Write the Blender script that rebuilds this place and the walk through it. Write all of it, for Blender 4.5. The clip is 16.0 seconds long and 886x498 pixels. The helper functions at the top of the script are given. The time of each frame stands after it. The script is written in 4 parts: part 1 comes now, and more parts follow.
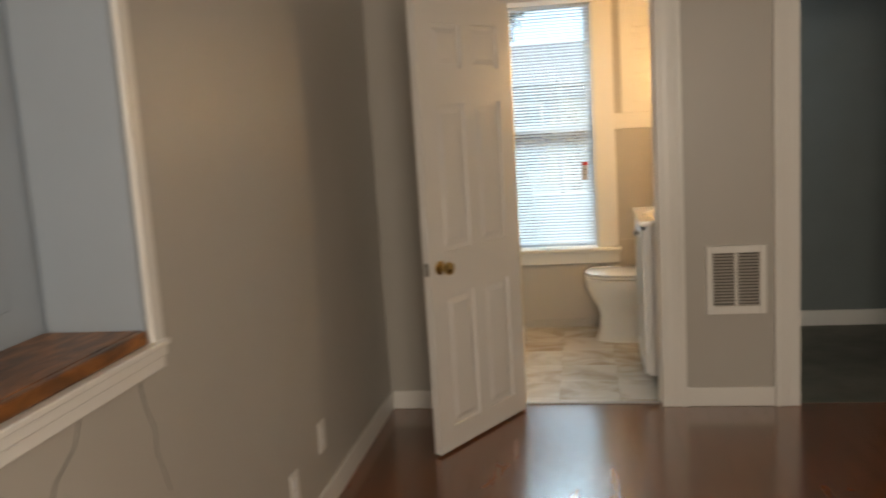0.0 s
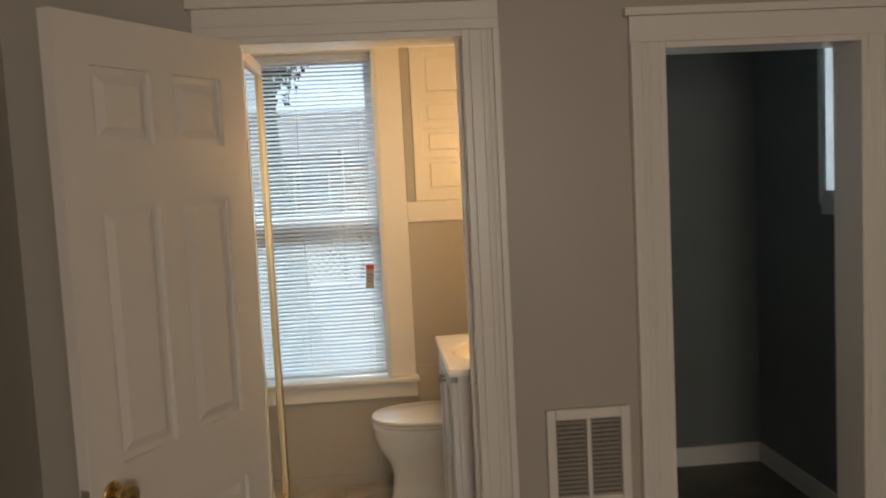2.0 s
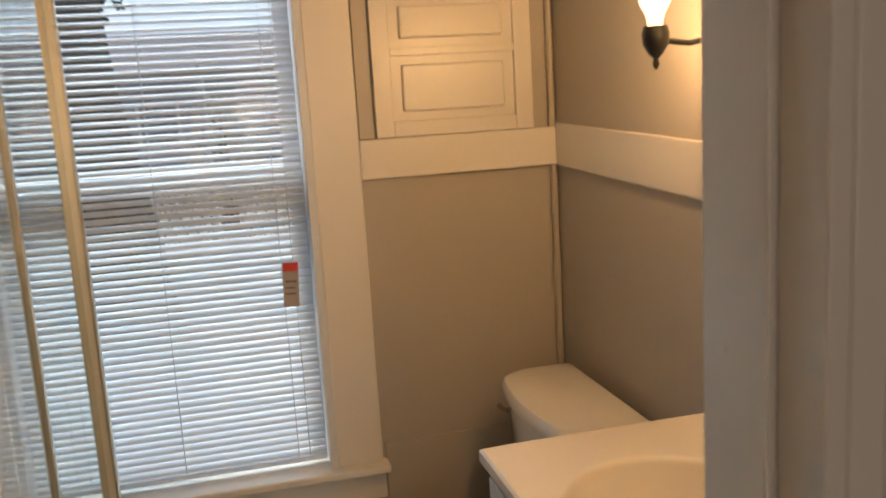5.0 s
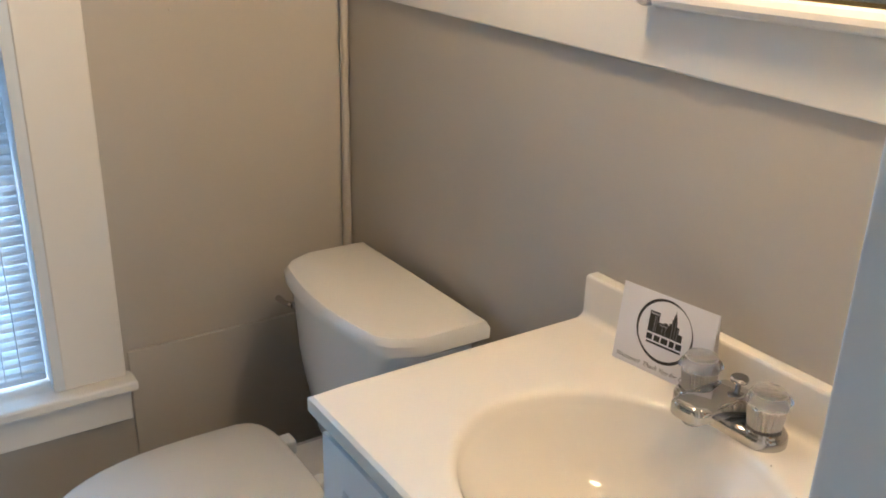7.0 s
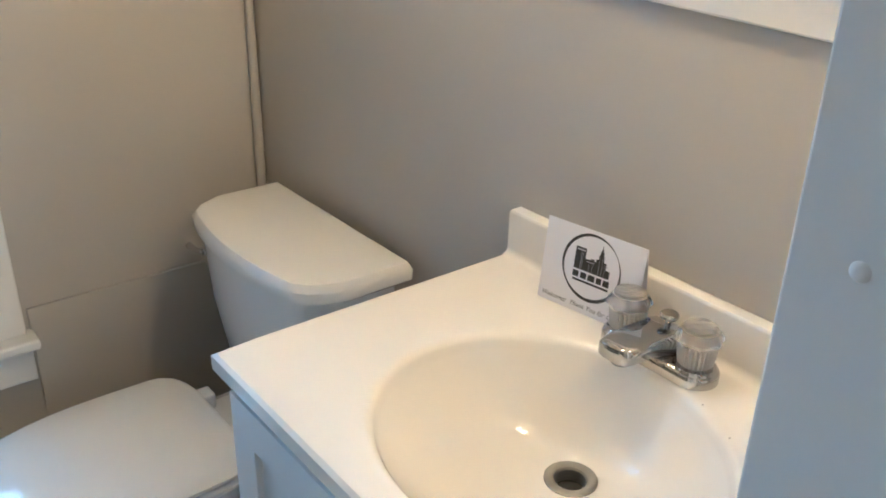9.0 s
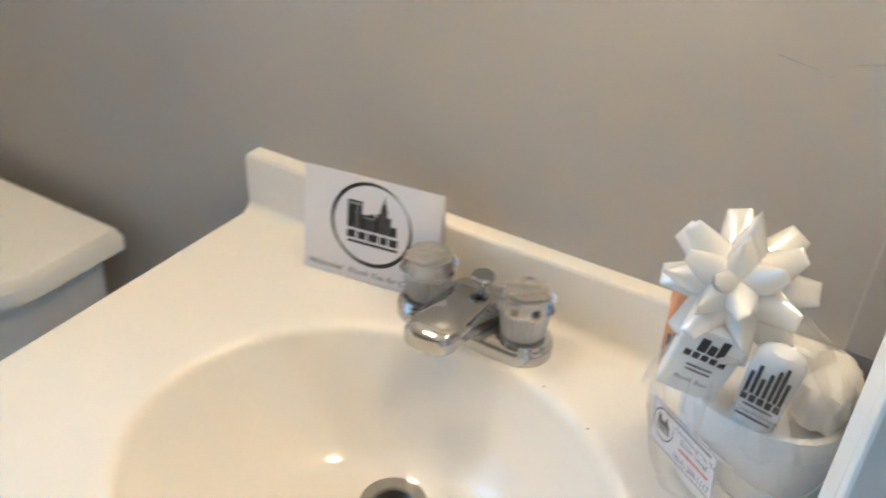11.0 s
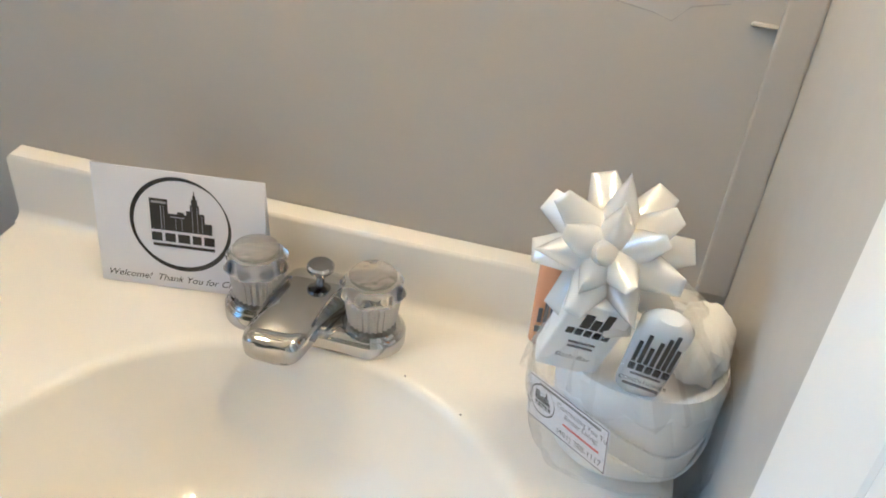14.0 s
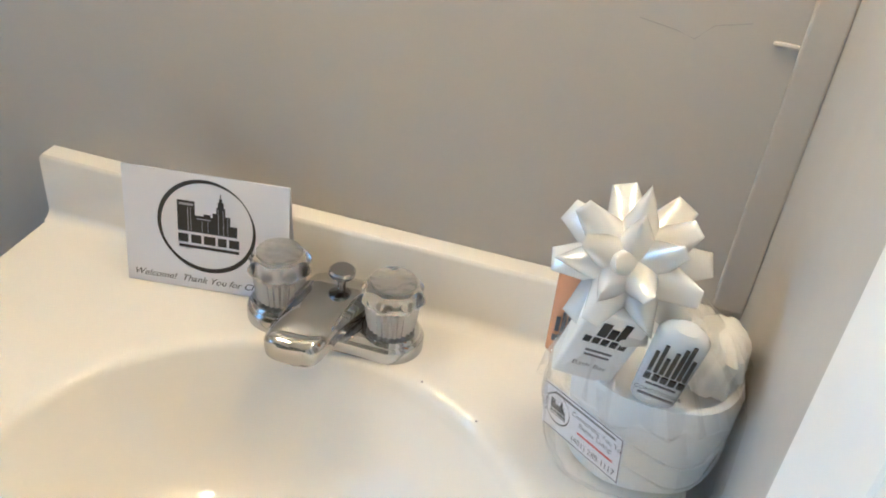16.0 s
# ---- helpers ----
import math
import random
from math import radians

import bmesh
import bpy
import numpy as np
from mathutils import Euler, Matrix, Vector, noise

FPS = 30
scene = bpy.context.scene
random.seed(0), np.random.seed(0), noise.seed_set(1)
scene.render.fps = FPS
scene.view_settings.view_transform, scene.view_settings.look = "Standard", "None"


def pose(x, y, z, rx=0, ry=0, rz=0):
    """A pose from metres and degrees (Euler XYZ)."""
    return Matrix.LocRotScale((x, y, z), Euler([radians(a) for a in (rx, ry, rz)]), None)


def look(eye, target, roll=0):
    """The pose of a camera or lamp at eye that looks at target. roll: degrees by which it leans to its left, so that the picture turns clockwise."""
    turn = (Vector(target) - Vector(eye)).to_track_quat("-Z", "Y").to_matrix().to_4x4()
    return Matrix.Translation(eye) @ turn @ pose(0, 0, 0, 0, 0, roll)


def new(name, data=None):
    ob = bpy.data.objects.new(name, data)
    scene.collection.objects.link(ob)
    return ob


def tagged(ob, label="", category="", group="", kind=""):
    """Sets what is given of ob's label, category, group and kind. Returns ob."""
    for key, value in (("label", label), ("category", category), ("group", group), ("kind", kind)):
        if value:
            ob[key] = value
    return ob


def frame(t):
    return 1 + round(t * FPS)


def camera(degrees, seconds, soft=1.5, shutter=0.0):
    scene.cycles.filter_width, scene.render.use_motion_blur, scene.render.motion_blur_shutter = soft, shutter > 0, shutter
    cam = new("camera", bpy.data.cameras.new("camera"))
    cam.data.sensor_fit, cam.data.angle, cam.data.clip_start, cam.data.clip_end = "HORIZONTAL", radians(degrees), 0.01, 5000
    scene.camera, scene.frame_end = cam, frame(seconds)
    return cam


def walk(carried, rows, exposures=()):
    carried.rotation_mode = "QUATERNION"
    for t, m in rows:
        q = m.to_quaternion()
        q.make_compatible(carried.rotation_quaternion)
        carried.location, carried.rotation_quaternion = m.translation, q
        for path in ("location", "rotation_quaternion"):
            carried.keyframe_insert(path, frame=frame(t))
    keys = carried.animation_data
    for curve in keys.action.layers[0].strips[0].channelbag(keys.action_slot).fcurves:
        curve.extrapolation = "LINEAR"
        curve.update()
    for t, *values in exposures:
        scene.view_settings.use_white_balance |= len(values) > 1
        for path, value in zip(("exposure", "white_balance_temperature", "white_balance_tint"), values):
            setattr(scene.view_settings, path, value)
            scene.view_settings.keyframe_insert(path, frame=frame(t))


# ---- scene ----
cam = camera(54.0, 16.0, soft=1.8, shutter=0.5)
PATH = [
    (0, (-0.751, -5.797, 1.446), (-1.076, -3.847, 1.149), -3.6),
    (0.5, (-0.71, -5.514, 1.474), (-0.822, -3.542, 1.159), -3.6),
    (1, (-0.758, -5.059, 1.456), (-0.751, -3.081, 1.162), -1.0),
    (1.5, (-0.812, -4.686, 1.54), (-0.628, -2.72, 1.226), -1.3),
    (2, (-0.708, -4.305, 1.547), (-0.553, -2.319, 1.37), -2.9),
    (2.5, (-0.693, -3.946, 1.531), (-0.652, -1.952, 1.381), -1.8),
    (3, (-0.657, -3.521, 1.463), (-0.528, -1.528, 1.364), -0.7),
    (5.3, (-0.884, -2.109, 1.512), (-0.374, -0.224, 1.081), -3.6),
    (5.5, (-0.882, -2.031, 1.507), (-0.327, -0.173, 1.019), -3.3),
    (6, (-0.908, -1.842, 1.49), (-0.083, -0.125, 0.882), -0.8),
    (6.2, (-0.89, -1.776, 1.478), (0.04, -0.135, 0.813), 0.7),
    (6.5, (-0.91, -1.731, 1.461), (0.126, -0.179, 0.742), 2.1),
    (7, (-0.887, -1.715, 1.464), (0.153, -0.168, 0.74), 1.5),
    (7.5, (-0.871, -1.704, 1.462), (0.164, -0.157, 0.728), 1.0),
    (8, (-0.85, -1.689, 1.453), (0.259, -0.228, 0.655), 1.4),
    (8.2, (-0.845, -1.692, 1.453), (0.265, -0.243, 0.635), 1.3),
    (10.3, (-0.739, -1.519, 1.406), (0.55, -0.393, 0.372), 2.6),
    (10.5, (-0.72, -1.488, 1.415), (0.609, -0.452, 0.338), 3.1),
    (11, (-0.648, -1.433, 1.397), (0.806, -0.606, 0.301), 3.0),
    (11.5, (-0.599, -1.361, 1.389), (0.978, -0.91, 0.245), 4.2),
    (12, (-0.579, -1.337, 1.389), (0.995, -1.06, 0.188), 4.8),
    (12.5, (-0.587, -1.327, 1.386), (0.955, -1.036, 0.147), 5.1),
    (13, (-0.587, -1.34, 1.384), (0.956, -1.041, 0.148), 5.1),
    (13.5, (-0.588, -1.347, 1.389), (0.968, -1.047, 0.169), 5.7),
    (14, (-0.594, -1.353, 1.388), (0.982, -1.032, 0.199), 5.5),
    (14.5, (-0.592, -1.351, 1.398), (0.98, -1.003, 0.212), 5.7),
    (15, (-0.597, -1.349, 1.396), (0.981, -0.98, 0.223), 6.0),
    (15.5, (-0.602, -1.349, 1.393), (0.97, -0.98, 0.214), 6.3),
    (16, (-0.609, -1.352, 1.388), (0.981, -0.99, 0.23), 6.4),
]
# the camera's own brightness and white balance along the walk
EXPOSURE = [(0, 0.55, 7250, 10), (0.5, 0.6, 7050, 9), (1.0, 0.7, 7000, 9), (1.5, 0.27, 6900, 9), (2.0, 0.05, 7300, 12), (2.5, 0.18, 7500, 14), (3.0, -0.12, 7350, 12),
            (5.5, -0.33, 7700, 20), (6.0, -0.12, 7400, 17), (6.5, 0.22, 5450, 8), (7.5, 0.40, 4950, 7), (8.2, 0.54, 4650, 5), (10.5, 0.60, 4580, 3), (12, 0.62, 4480, 1), (16, 0.62, 4480, 1)]
walk(cam, [(t, look(eye, target, roll)) for t, eye, target, roll in PATH], EXPOSURE)

# ---- world and light ----
SUN_EL, SUN_ROT = radians(39), radians(-76)
world = bpy.data.worlds.new("sky")
scene.world = world
world.use_nodes = True
wn = world.node_tree.nodes
sky = wn.new("ShaderNodeTexSky")
sky.sky_type, sky.sun_disc, sky.sun_elevation, sky.sun_rotation = "NISHITA", False, SUN_EL, SUN_ROT
sky.air_density, sky.dust_density = 1.0, 4.0
wn["Background"].inputs[1].default_value = 0.15
world.node_tree.links.new(sky.outputs[0], wn["Background"].inputs[0])


def lamp(name, kind, m, energy, color, **kw):
    data = bpy.data.lights.new(name, kind)
    data.energy, data.color = energy, color
    if "size" in kw:
        data.shape, data.size, data.size_y = "RECTANGLE", kw["size"], kw["size_y"]
    if "radius" in kw:
        data.shadow_soft_size = kw["radius"]
    if "angle" in kw:
        data.angle = radians(kw["angle"])
    ob = new(name, data)
    ob.matrix_world = m
    return ob


lamp("sun", "SUN", look((-6, 1.5, 5), (0, 0, 0)), 2.2, (1, 0.97, 0.92), angle=2)
# daylight by the bathroom and closet windows; the third lamp is an added, unseen hall fill
lamp("bathroom_window_light", "AREA", look((-1.10, 2.4, 3.12), (-1.05, 0.0, 1.3)), 120, (0.55, 0.81, 1.0), size=1.9, size_y=0.8)
lamp("closet_window_light", "AREA", look((1.42, -0.96, 1.7), (0.6, -1.0, 1.5)), 5.0, (0.72, 0.88, 1.0), size=0.5, size_y=0.8)
lamp("hall_fill_light", "AREA", look((-0.1, -7.05, 1.5), (-0.4, -3.0, 1.1)), 38, (1.0, 0.90, 0.78), size=1.2, size_y=1.4)
SCX, SCONCES = -0.135, (-0.835, -1.375)   # the sconces' cups, one on each side of the mirror; the second is unseen, added for light
for yy, power in zip(SCONCES, (9.0, 9.0)):
    lamp("sconce_bulb", "POINT", pose(SCX, yy, 1.652), power, (1.0, 0.62, 0.28), radius=0.045)


# ---- materials ----
def mat(name, color, rough=0.5, metal=0.0, spread=0.06, scale=6.0, bump=0.0, bump_scale=60.0, second=None, amount=0.5,
        coat=0.0, transmission=0.0, ior=1.45, emission=0.0, per_piece=0.0, stretch=None, alpha=1.0, lo=None, hi=None, distort=0.0):
    m = bpy.data.materials.new(name)
    m.use_nodes = True
    nt = m.node_tree
    n, l = nt.nodes, nt.links
    b = n["Principled BSDF"]
    b.inputs["Roughness"].default_value = rough
    b.inputs["Metallic"].default_value = metal
    b.inputs["IOR"].default_value = ior
    b.inputs["Coat Weight"].default_value = coat
    b.inputs["Transmission Weight"].default_value = transmission
    b.inputs["Alpha"].default_value = alpha
    tc = n.new("ShaderNodeTexCoord")
    mp = n.new("ShaderNodeMapping")
    l.new(tc.outputs["Object"], mp.inputs[0])
    if stretch:
        mp.inputs["Scale"].default_value = stretch
    big = n.new("ShaderNodeTexNoise")
    big.inputs["Scale"].default_value, big.inputs["Detail"].default_value = scale, 5
    l.new(mp.outputs[0], big.inputs["Vector"])
    ramp = n.new("ShaderNodeValToRGB")
    c2 = second or tuple(c * (1 - spread) for c in color)
    c1 = color if second else tuple(min(1, c * (1 + spread)) for c in color)
    mid = 0.5
    if lo is not None:
        span = (lo, hi)
    else:
        span = (mid - 0.35 + 0.3 * amount, mid + 0.3)
    big.inputs["Distortion"].default_value = distort
    ramp.color_ramp.elements[0].position, ramp.color_ramp.elements[1].position = span
    ramp.color_ramp.elements[0].color, ramp.color_ramp.elements[1].color = (*c2, 1), (*c1, 1)
    l.new(big.outputs[0], ramp.inputs[0])
    out = ramp.outputs[0]
    if per_piece:
        info = n.new("ShaderNodeObjectInfo")
        hsv = n.new("ShaderNodeHueSaturation")
        mr = n.new("ShaderNodeMapRange")
        mr.inputs[3].default_value, mr.inputs[4].default_value = 1 - per_piece, 1 + per_piece
        l.new(info.outputs["Random"], mr.inputs[0])
        l.new(mr.outputs[0], hsv.inputs["Value"])
        shift = n.new("ShaderNodeMath")
        shift.operation = "MULTIPLY"
        shift.inputs[1].default_value = 57.0
        l.new(info.outputs["Random"], shift.inputs[0])
        l.new(shift.outputs[0], mp.inputs["Location"])
        l.new(out, hsv.inputs["Color"])
        out = hsv.outputs[0]
    l.new(out, b.inputs["Base Color"])
    fine = n.new("ShaderNodeTexNoise")
    fine.inputs["Scale"].default_value, fine.inputs["Detail"].default_value = bump_scale, 3
    l.new(mp.outputs[0], fine.inputs["Vector"])
    if not transmission:
        rr = n.new("ShaderNodeMapRange")
        rr.inputs[3].default_value, rr.inputs[4].default_value = max(0.02, rough * 0.85), min(1, rough * 1.15)
        l.new(fine.outputs[0], rr.inputs[0])
        l.new(rr.outputs[0], b.inputs["Roughness"])
    if bump:
        bp = n.new("ShaderNodeBump")
        bp.inputs["Strength"].default_value, bp.inputs["Distance"].default_value = bump, 0.004
        l.new(fine.outputs[0], bp.inputs["Height"])
        l.new(bp.outputs[0], b.inputs["Normal"])
    if emission:
        l.new(out, b.inputs["Emission Color"])
        b.inputs["Emission Strength"].default_value = emission
    return m


WALL = mat("taupe_wall_paint", (0.475, 0.447, 0.404), 0.38, spread=0.02, scale=2.2, bump=0.05, bump_scale=45)
CLOSET = mat("slate_grey_wall_paint", (0.178, 0.203, 0.208), 0.6, spread=0.06, scale=3, bump=0.2)
TRIM = mat("white_gloss_trim_paint", (0.80, 0.78, 0.74), 0.30, spread=0.012, scale=5, bump=0.035, bump_scale=30)
DOORW = mat("white_door_paint", (0.78, 0.76, 0.73), 0.35, spread=0.012, scale=4, bump=0.05, bump_scale=90)
CEIL = mat("ceiling_paint", (0.78, 0.77, 0.74), 0.8, spread=0.03, bump=0.15)
WOODF = mat("red_brown_floor_wood", (0.25, 0.082, 0.024), 0.2, scale=5, second=(0.105, 0.034, 0.010), bump=0.0,
            bump_scale=3, per_piece=0.12, stretch=(3, 0.5, 1), coat=1.0)
WOODF.node_tree.nodes["Principled BSDF"].inputs["Coat Roughness"].default_value = 0.15
RECESS = mat("shade_toned_recess_paint", (0.37, 0.425, 0.485), 0.4, spread=0.02, scale=4, bump=0.04)
LEDGE = mat("stained_ledge_wood", (0.40, 0.155, 0.042), 0.32, scale=5, second=(0.085, 0.034, 0.013), bump=0.2, stretch=(5, 1.5, 5), lo=0.36, hi=0.70, distort=0.8)
VINYL = mat("marbled_vinyl_tile", (0.66, 0.62, 0.55), 0.2, scale=3.0, second=(0.44, 0.36, 0.27), lo=0.30, hi=0.60, distort=1.2,
            per_piece=0.03, bump=0.03, stretch=(1, 1.3, 1))
GREYF = mat("grey_closet_floor", (0.20, 0.19, 0.15), 0.5, scale=5, second=(0.11, 0.10, 0.08), bump=0.1)
PORC = mat("white_porcelain", (0.82, 0.81, 0.79), 0.08, spread=0.01, coat=0.5)
SINKM = mat("ivory_cultured_marble", (0.84, 0.80, 0.73), 0.055, spread=0.02, scale=3, coat=0.6)
CABW = mat("white_cabinet_lacquer", (0.76, 0.76, 0.76), 0.3, spread=0.02, bump=0.06)
CHROME = mat("chrome", (0.50, 0.50, 0.50), 0.05, metal=1, spread=0.03)
DRAINM = mat("dull_stained_steel", (0.30, 0.29, 0.27), 0.42, metal=0.8, spread=0.12, scale=60)
LOUVRE = mat("beige_grey_louvre", (0.44, 0.41, 0.37), 0.5, spread=0.06)
VENTB = mat("shaded_vent_backing", (0.13, 0.12, 0.11), 0.8)
BRASS = mat("polished_brass", (0.56, 0.40, 0.17), 0.22, metal=1, spread=0.05)
GOLD = mat("gold_anodised_frame", (0.62, 0.51, 0.33), 0.35, metal=1, spread=0.06)
BULB = mat("warm_bulb_glass", (1.0, 0.72, 0.40), 0.4, emission=6.0, spread=0.0)
BLACK = mat("black_metal", (0.012, 0.012, 0.012), 0.35, spread=0.1)
GLASS = mat("clear_glass", (1, 1, 1), 0.0, transmission=1, ior=1.45, spread=0)
SCREEN = mat("shower_glass", (0.93, 0.97, 0.95), 0.02, transmission=1, ior=1.3, spread=0)
ACRYL = mat("clear_acrylic", (0.985, 0.975, 0.96), 0.03, transmission=1.0, ior=1.36, spread=0)
CAPM = mat("cloudy_acrylic_cap", (0.95, 0.93, 0.90), 0.10, transmission=0.88, ior=1.33, spread=0.06, scale=120, bump=0.5, bump_scale=160)
RIBM = mat("ribbed_acrylic", (0.90, 0.88, 0.85), 0.08, transmission=0.55, ior=1.40, spread=0.04, scale=60)
CORE = mat("ribbed_core_metal", (0.80, 0.78, 0.75), 0.13, metal=0.9, spread=0.05, scale=90)
SLAT = mat("white_vinyl_slat", (0.80, 0.83, 0.86), 0.35, spread=0.01)
s_nt = SLAT.node_tree
s_mix, s_tr = s_nt.nodes.new("ShaderNodeMixShader"), s_nt.nodes.new("ShaderNodeBsdfTranslucent")
s_tr.inputs["Color"].default_value = (0.80, 0.87, 0.93, 1)
s_mix.inputs[0].default_value = 0.36
s_nt.links.new(s_nt.nodes["Principled BSDF"].outputs[0], s_mix.inputs[1])
s_nt.links.new(s_tr.outputs[0], s_mix.inputs[2])
s_nt.links.new(s_mix.outputs[0], s_nt.nodes["Material Output"].inputs[0])
SASH = mat("blue_white_sash", (0.70, 0.74, 0.78), 0.35, spread=0.03)
MIRROR = mat("silvered_mirror", (0.92, 0.93, 0.92), 0.01, metal=1, spread=0)
GRILL = mat("grey_grille_metal", (0.30, 0.28, 0.26), 0.45, metal=0.3, spread=0.06)
DARK = mat("dark_gap", (0.03, 0.028, 0.025), 0.8)
CARD = mat("white_card", (0.80, 0.79, 0.83), 0.5, spread=0.015)
INK = mat("black_ink", (0.03, 0.028, 0.03), 0.5, spread=0.05)
INK2 = mat("grey_ink", (0.16, 0.15, 0.16), 0.5, spread=0.1)
RED = mat("red_ink", (0.55, 0.04, 0.03), 0.5, spread=0.05)
RIBBON = mat("white_satin_ribbon", (0.92, 0.91, 0.89), 0.18, metal=0.32, spread=0.02, scale=8, coat=0.5)
r_nt = RIBBON.node_tree
r_mix, r_tr = r_nt.nodes.new("ShaderNodeMixShader"), r_nt.nodes.new("ShaderNodeBsdfTranslucent")
r_tr.inputs["Color"].default_value = (0.92, 0.90, 0.86, 1)
r_mix.inputs[0].default_value = 0.22
r_nt.links.new(r_nt.nodes["Principled BSDF"].outputs[0], r_mix.inputs[1])
r_nt.links.new(r_tr.outputs[0], r_mix.inputs[2])
r_nt.links.new(r_mix.outputs[0], r_nt.nodes["Material Output"].inputs[0])
TOWEL = mat("white_towel", (0.88, 0.87, 0.85), 0.95, spread=0.02, scale=40, bump=0.25, bump_scale=260)
FILM = bpy.data.materials.new("clear_cellophane")
FILM.use_nodes = True
fn, fl = FILM.node_tree.nodes, FILM.node_tree.links
fn.remove(fn["Principled BSDF"])
f_mix, f_clear, f_gloss, f_edge, f_noise, f_bump, f_range = [fn.new("ShaderNode" + k) for k in ("MixShader", "BsdfTransparent", "BsdfGlossy", "LayerWeight", "TexNoise", "Bump", "MapRange")]
f_gloss.inputs["Roughness"].default_value = 0.06
f_noise.inputs["Scale"].default_value = 38
f_bump.inputs["Strength"].default_value, f_bump.inputs["Distance"].default_value = 0.7, 0.004
f_range.inputs[3].default_value, f_range.inputs[4].default_value = 0.05, 0.50
for o, i in ((f_noise.outputs[0], f_bump.inputs["Height"]), (f_bump.outputs[0], f_gloss.inputs["Normal"]), (f_edge.outputs["Facing"], f_range.inputs[0]), (f_range.outputs[0], f_mix.inputs[0]),
             (f_clear.outputs[0], f_mix.inputs[1]), (f_gloss.outputs[0], f_mix.inputs[2]), (f_mix.outputs[0], fn["Material Output"].inputs[0])):
    fl.new(o, i)
PEACH = mat("peach_lotion_bottle", (0.72, 0.36, 0.19), 0.25, spread=0.04, coat=0.3)
CLEARB = mat("clear_bottle", (0.88, 0.89, 0.90), 0.08, transmission=0.25, ior=1.4, spread=0.02)
SOAPB = mat("white_soap_box", (0.82, 0.82, 0.82), 0.35, spread=0.02)


# ---- building helpers ----
def box(bm, x0, x1, y0, y1, z0, z1, bevel=0.0, m=None):
    made = bmesh.ops.create_cube(bm, size=1)["verts"]
    for v in made:
        v.co = Vector((x0 + (v.co.x + 0.5) * (x1 - x0), y0 + (v.co.y + 0.5) * (y1 - y0), z0 + (v.co.z + 0.5) * (z1 - z0)))
    if bevel:
        edges = list({e for v in made for e in v.link_edges})
        made = list({v for f in bmesh.ops.bevel(bm, geom=edges, offset=bevel, segments=2, affect="EDGES", profile=0.5)["faces"]
                     for v in f.verts} | {v for v in made if v.is_valid})
    if m is not None:
        bmesh.ops.transform(bm, matrix=m, verts=made)
    return made


def lathe(bm, rings, seg=24, m=None, cap=True, sx=1.0):
    """Rings of (radius, z) turned round z."""
    loops = []
    for r, z in rings:
        loop = []
        for i in range(seg):
            a = 2 * math.pi * i / seg
            loop.append(bm.verts.new((r * math.cos(a) * sx, r * math.sin(a), z)))
        loops.append(loop)
    for a, b in zip(loops, loops[1:]):
        for i in range(seg):
            bm.faces.new((a[i], a[(i + 1) % seg], b[(i + 1) % seg], b[i]))
    if cap:
        bm.faces.new(loops[0][::-1])
        bm.faces.new(loops[-1])
    if m is not None:
        bmesh.ops.transform(bm, matrix=m, verts=[v for lp in loops for v in lp])


def tube(bm, pts, r, seg=10):
    pts = [Vector(p) for p in pts]
    loops = []
    for i, p in enumerate(pts):
        d = (pts[min(i + 1, len(pts) - 1)] - pts[max(i - 1, 0)]).normalized()
        u = d.orthogonal().normalized()
        w = d.cross(u)
        rr = r[i] if isinstance(r, (list, tuple)) else r
        loops.append([bm.verts.new(p + rr * (math.cos(2 * math.pi * k / seg) * u + math.sin(2 * math.pi * k / seg) * w)) for k in range(seg)])
    for a, b in zip(loops, loops[1:]):
        best = min(range(seg), key=lambda s: (a[0].co - b[s].co).length)
        b[:] = b[best:] + b[:best]
        for k in range(seg):
            bm.faces.new((a[k], a[(k + 1) % seg], b[(k + 1) % seg], b[k]))
    bm.faces.new(loops[0][::-1])
    bm.faces.new(loops[-1])


def mesh_of(name, bm, material, smooth=False, sharp=38):
    bmesh.ops.recalc_face_normals(bm, faces=bm.faces[:])
    if smooth:
        for e in bm.edges:
            e.smooth = len(e.link_faces) == 2 and e.calc_face_angle(0) < radians(sharp)
    me = bpy.data.meshes.new(name)
    bm.to_mesh(me)
    bm.free()
    me.materials.append(material)
    if smooth:
        me.polygons.foreach_set("use_smooth", [True] * len(me.polygons))
    return me


def part(name, bm, material, parent=None, label="", smooth=False, m=None, sharp=38):
    ob = new(name, mesh_of(name, bm, material, smooth, sharp))
    if parent is not None:
        ob.parent = parent
    if m is not None:
        ob.matrix_local = m
    if label:
        ob["label"] = label
    return ob


def thing(name, label, category, m=None, group=""):
    ob = new(name)
    ob.empty_display_size = 0.05
    if m is not None:
        ob.matrix_world = m
    return tagged(ob, label, category, group)


def boxes(name, material, *bs, parent=None, label="", bevel=0.0, m=None):
    bm = bmesh.new()
    for b in bs:
        box(bm, *b, bevel=bevel)
    return part(name, bm, material, parent, label, m=m)


def structure(ob, label="", category=""):
    return tagged(ob, label, category, kind="structure")


# ---- plan (metres) ----
LEFT_HALL, HALL_BACK, HALL_RIGHT = -1.76, -7.0, 2.6
DW0, DW1 = -1.63, -1.47          # the wall with the two doorways: hall face, inner face
JL, JR, HEAD = -1.11, -0.39, 1.972  # bathroom doorway
CL, CR, CHEAD = 0.20, 0.872, 1.912  # closet doorway
BATH_L = -1.95
CLO_R, CLO_B = 1.19, -0.12
H = 2.45
WX0, WX1, WZ0, WZ1 = -1.45, -0.66, 0.545, 2.165  # bathroom window opening

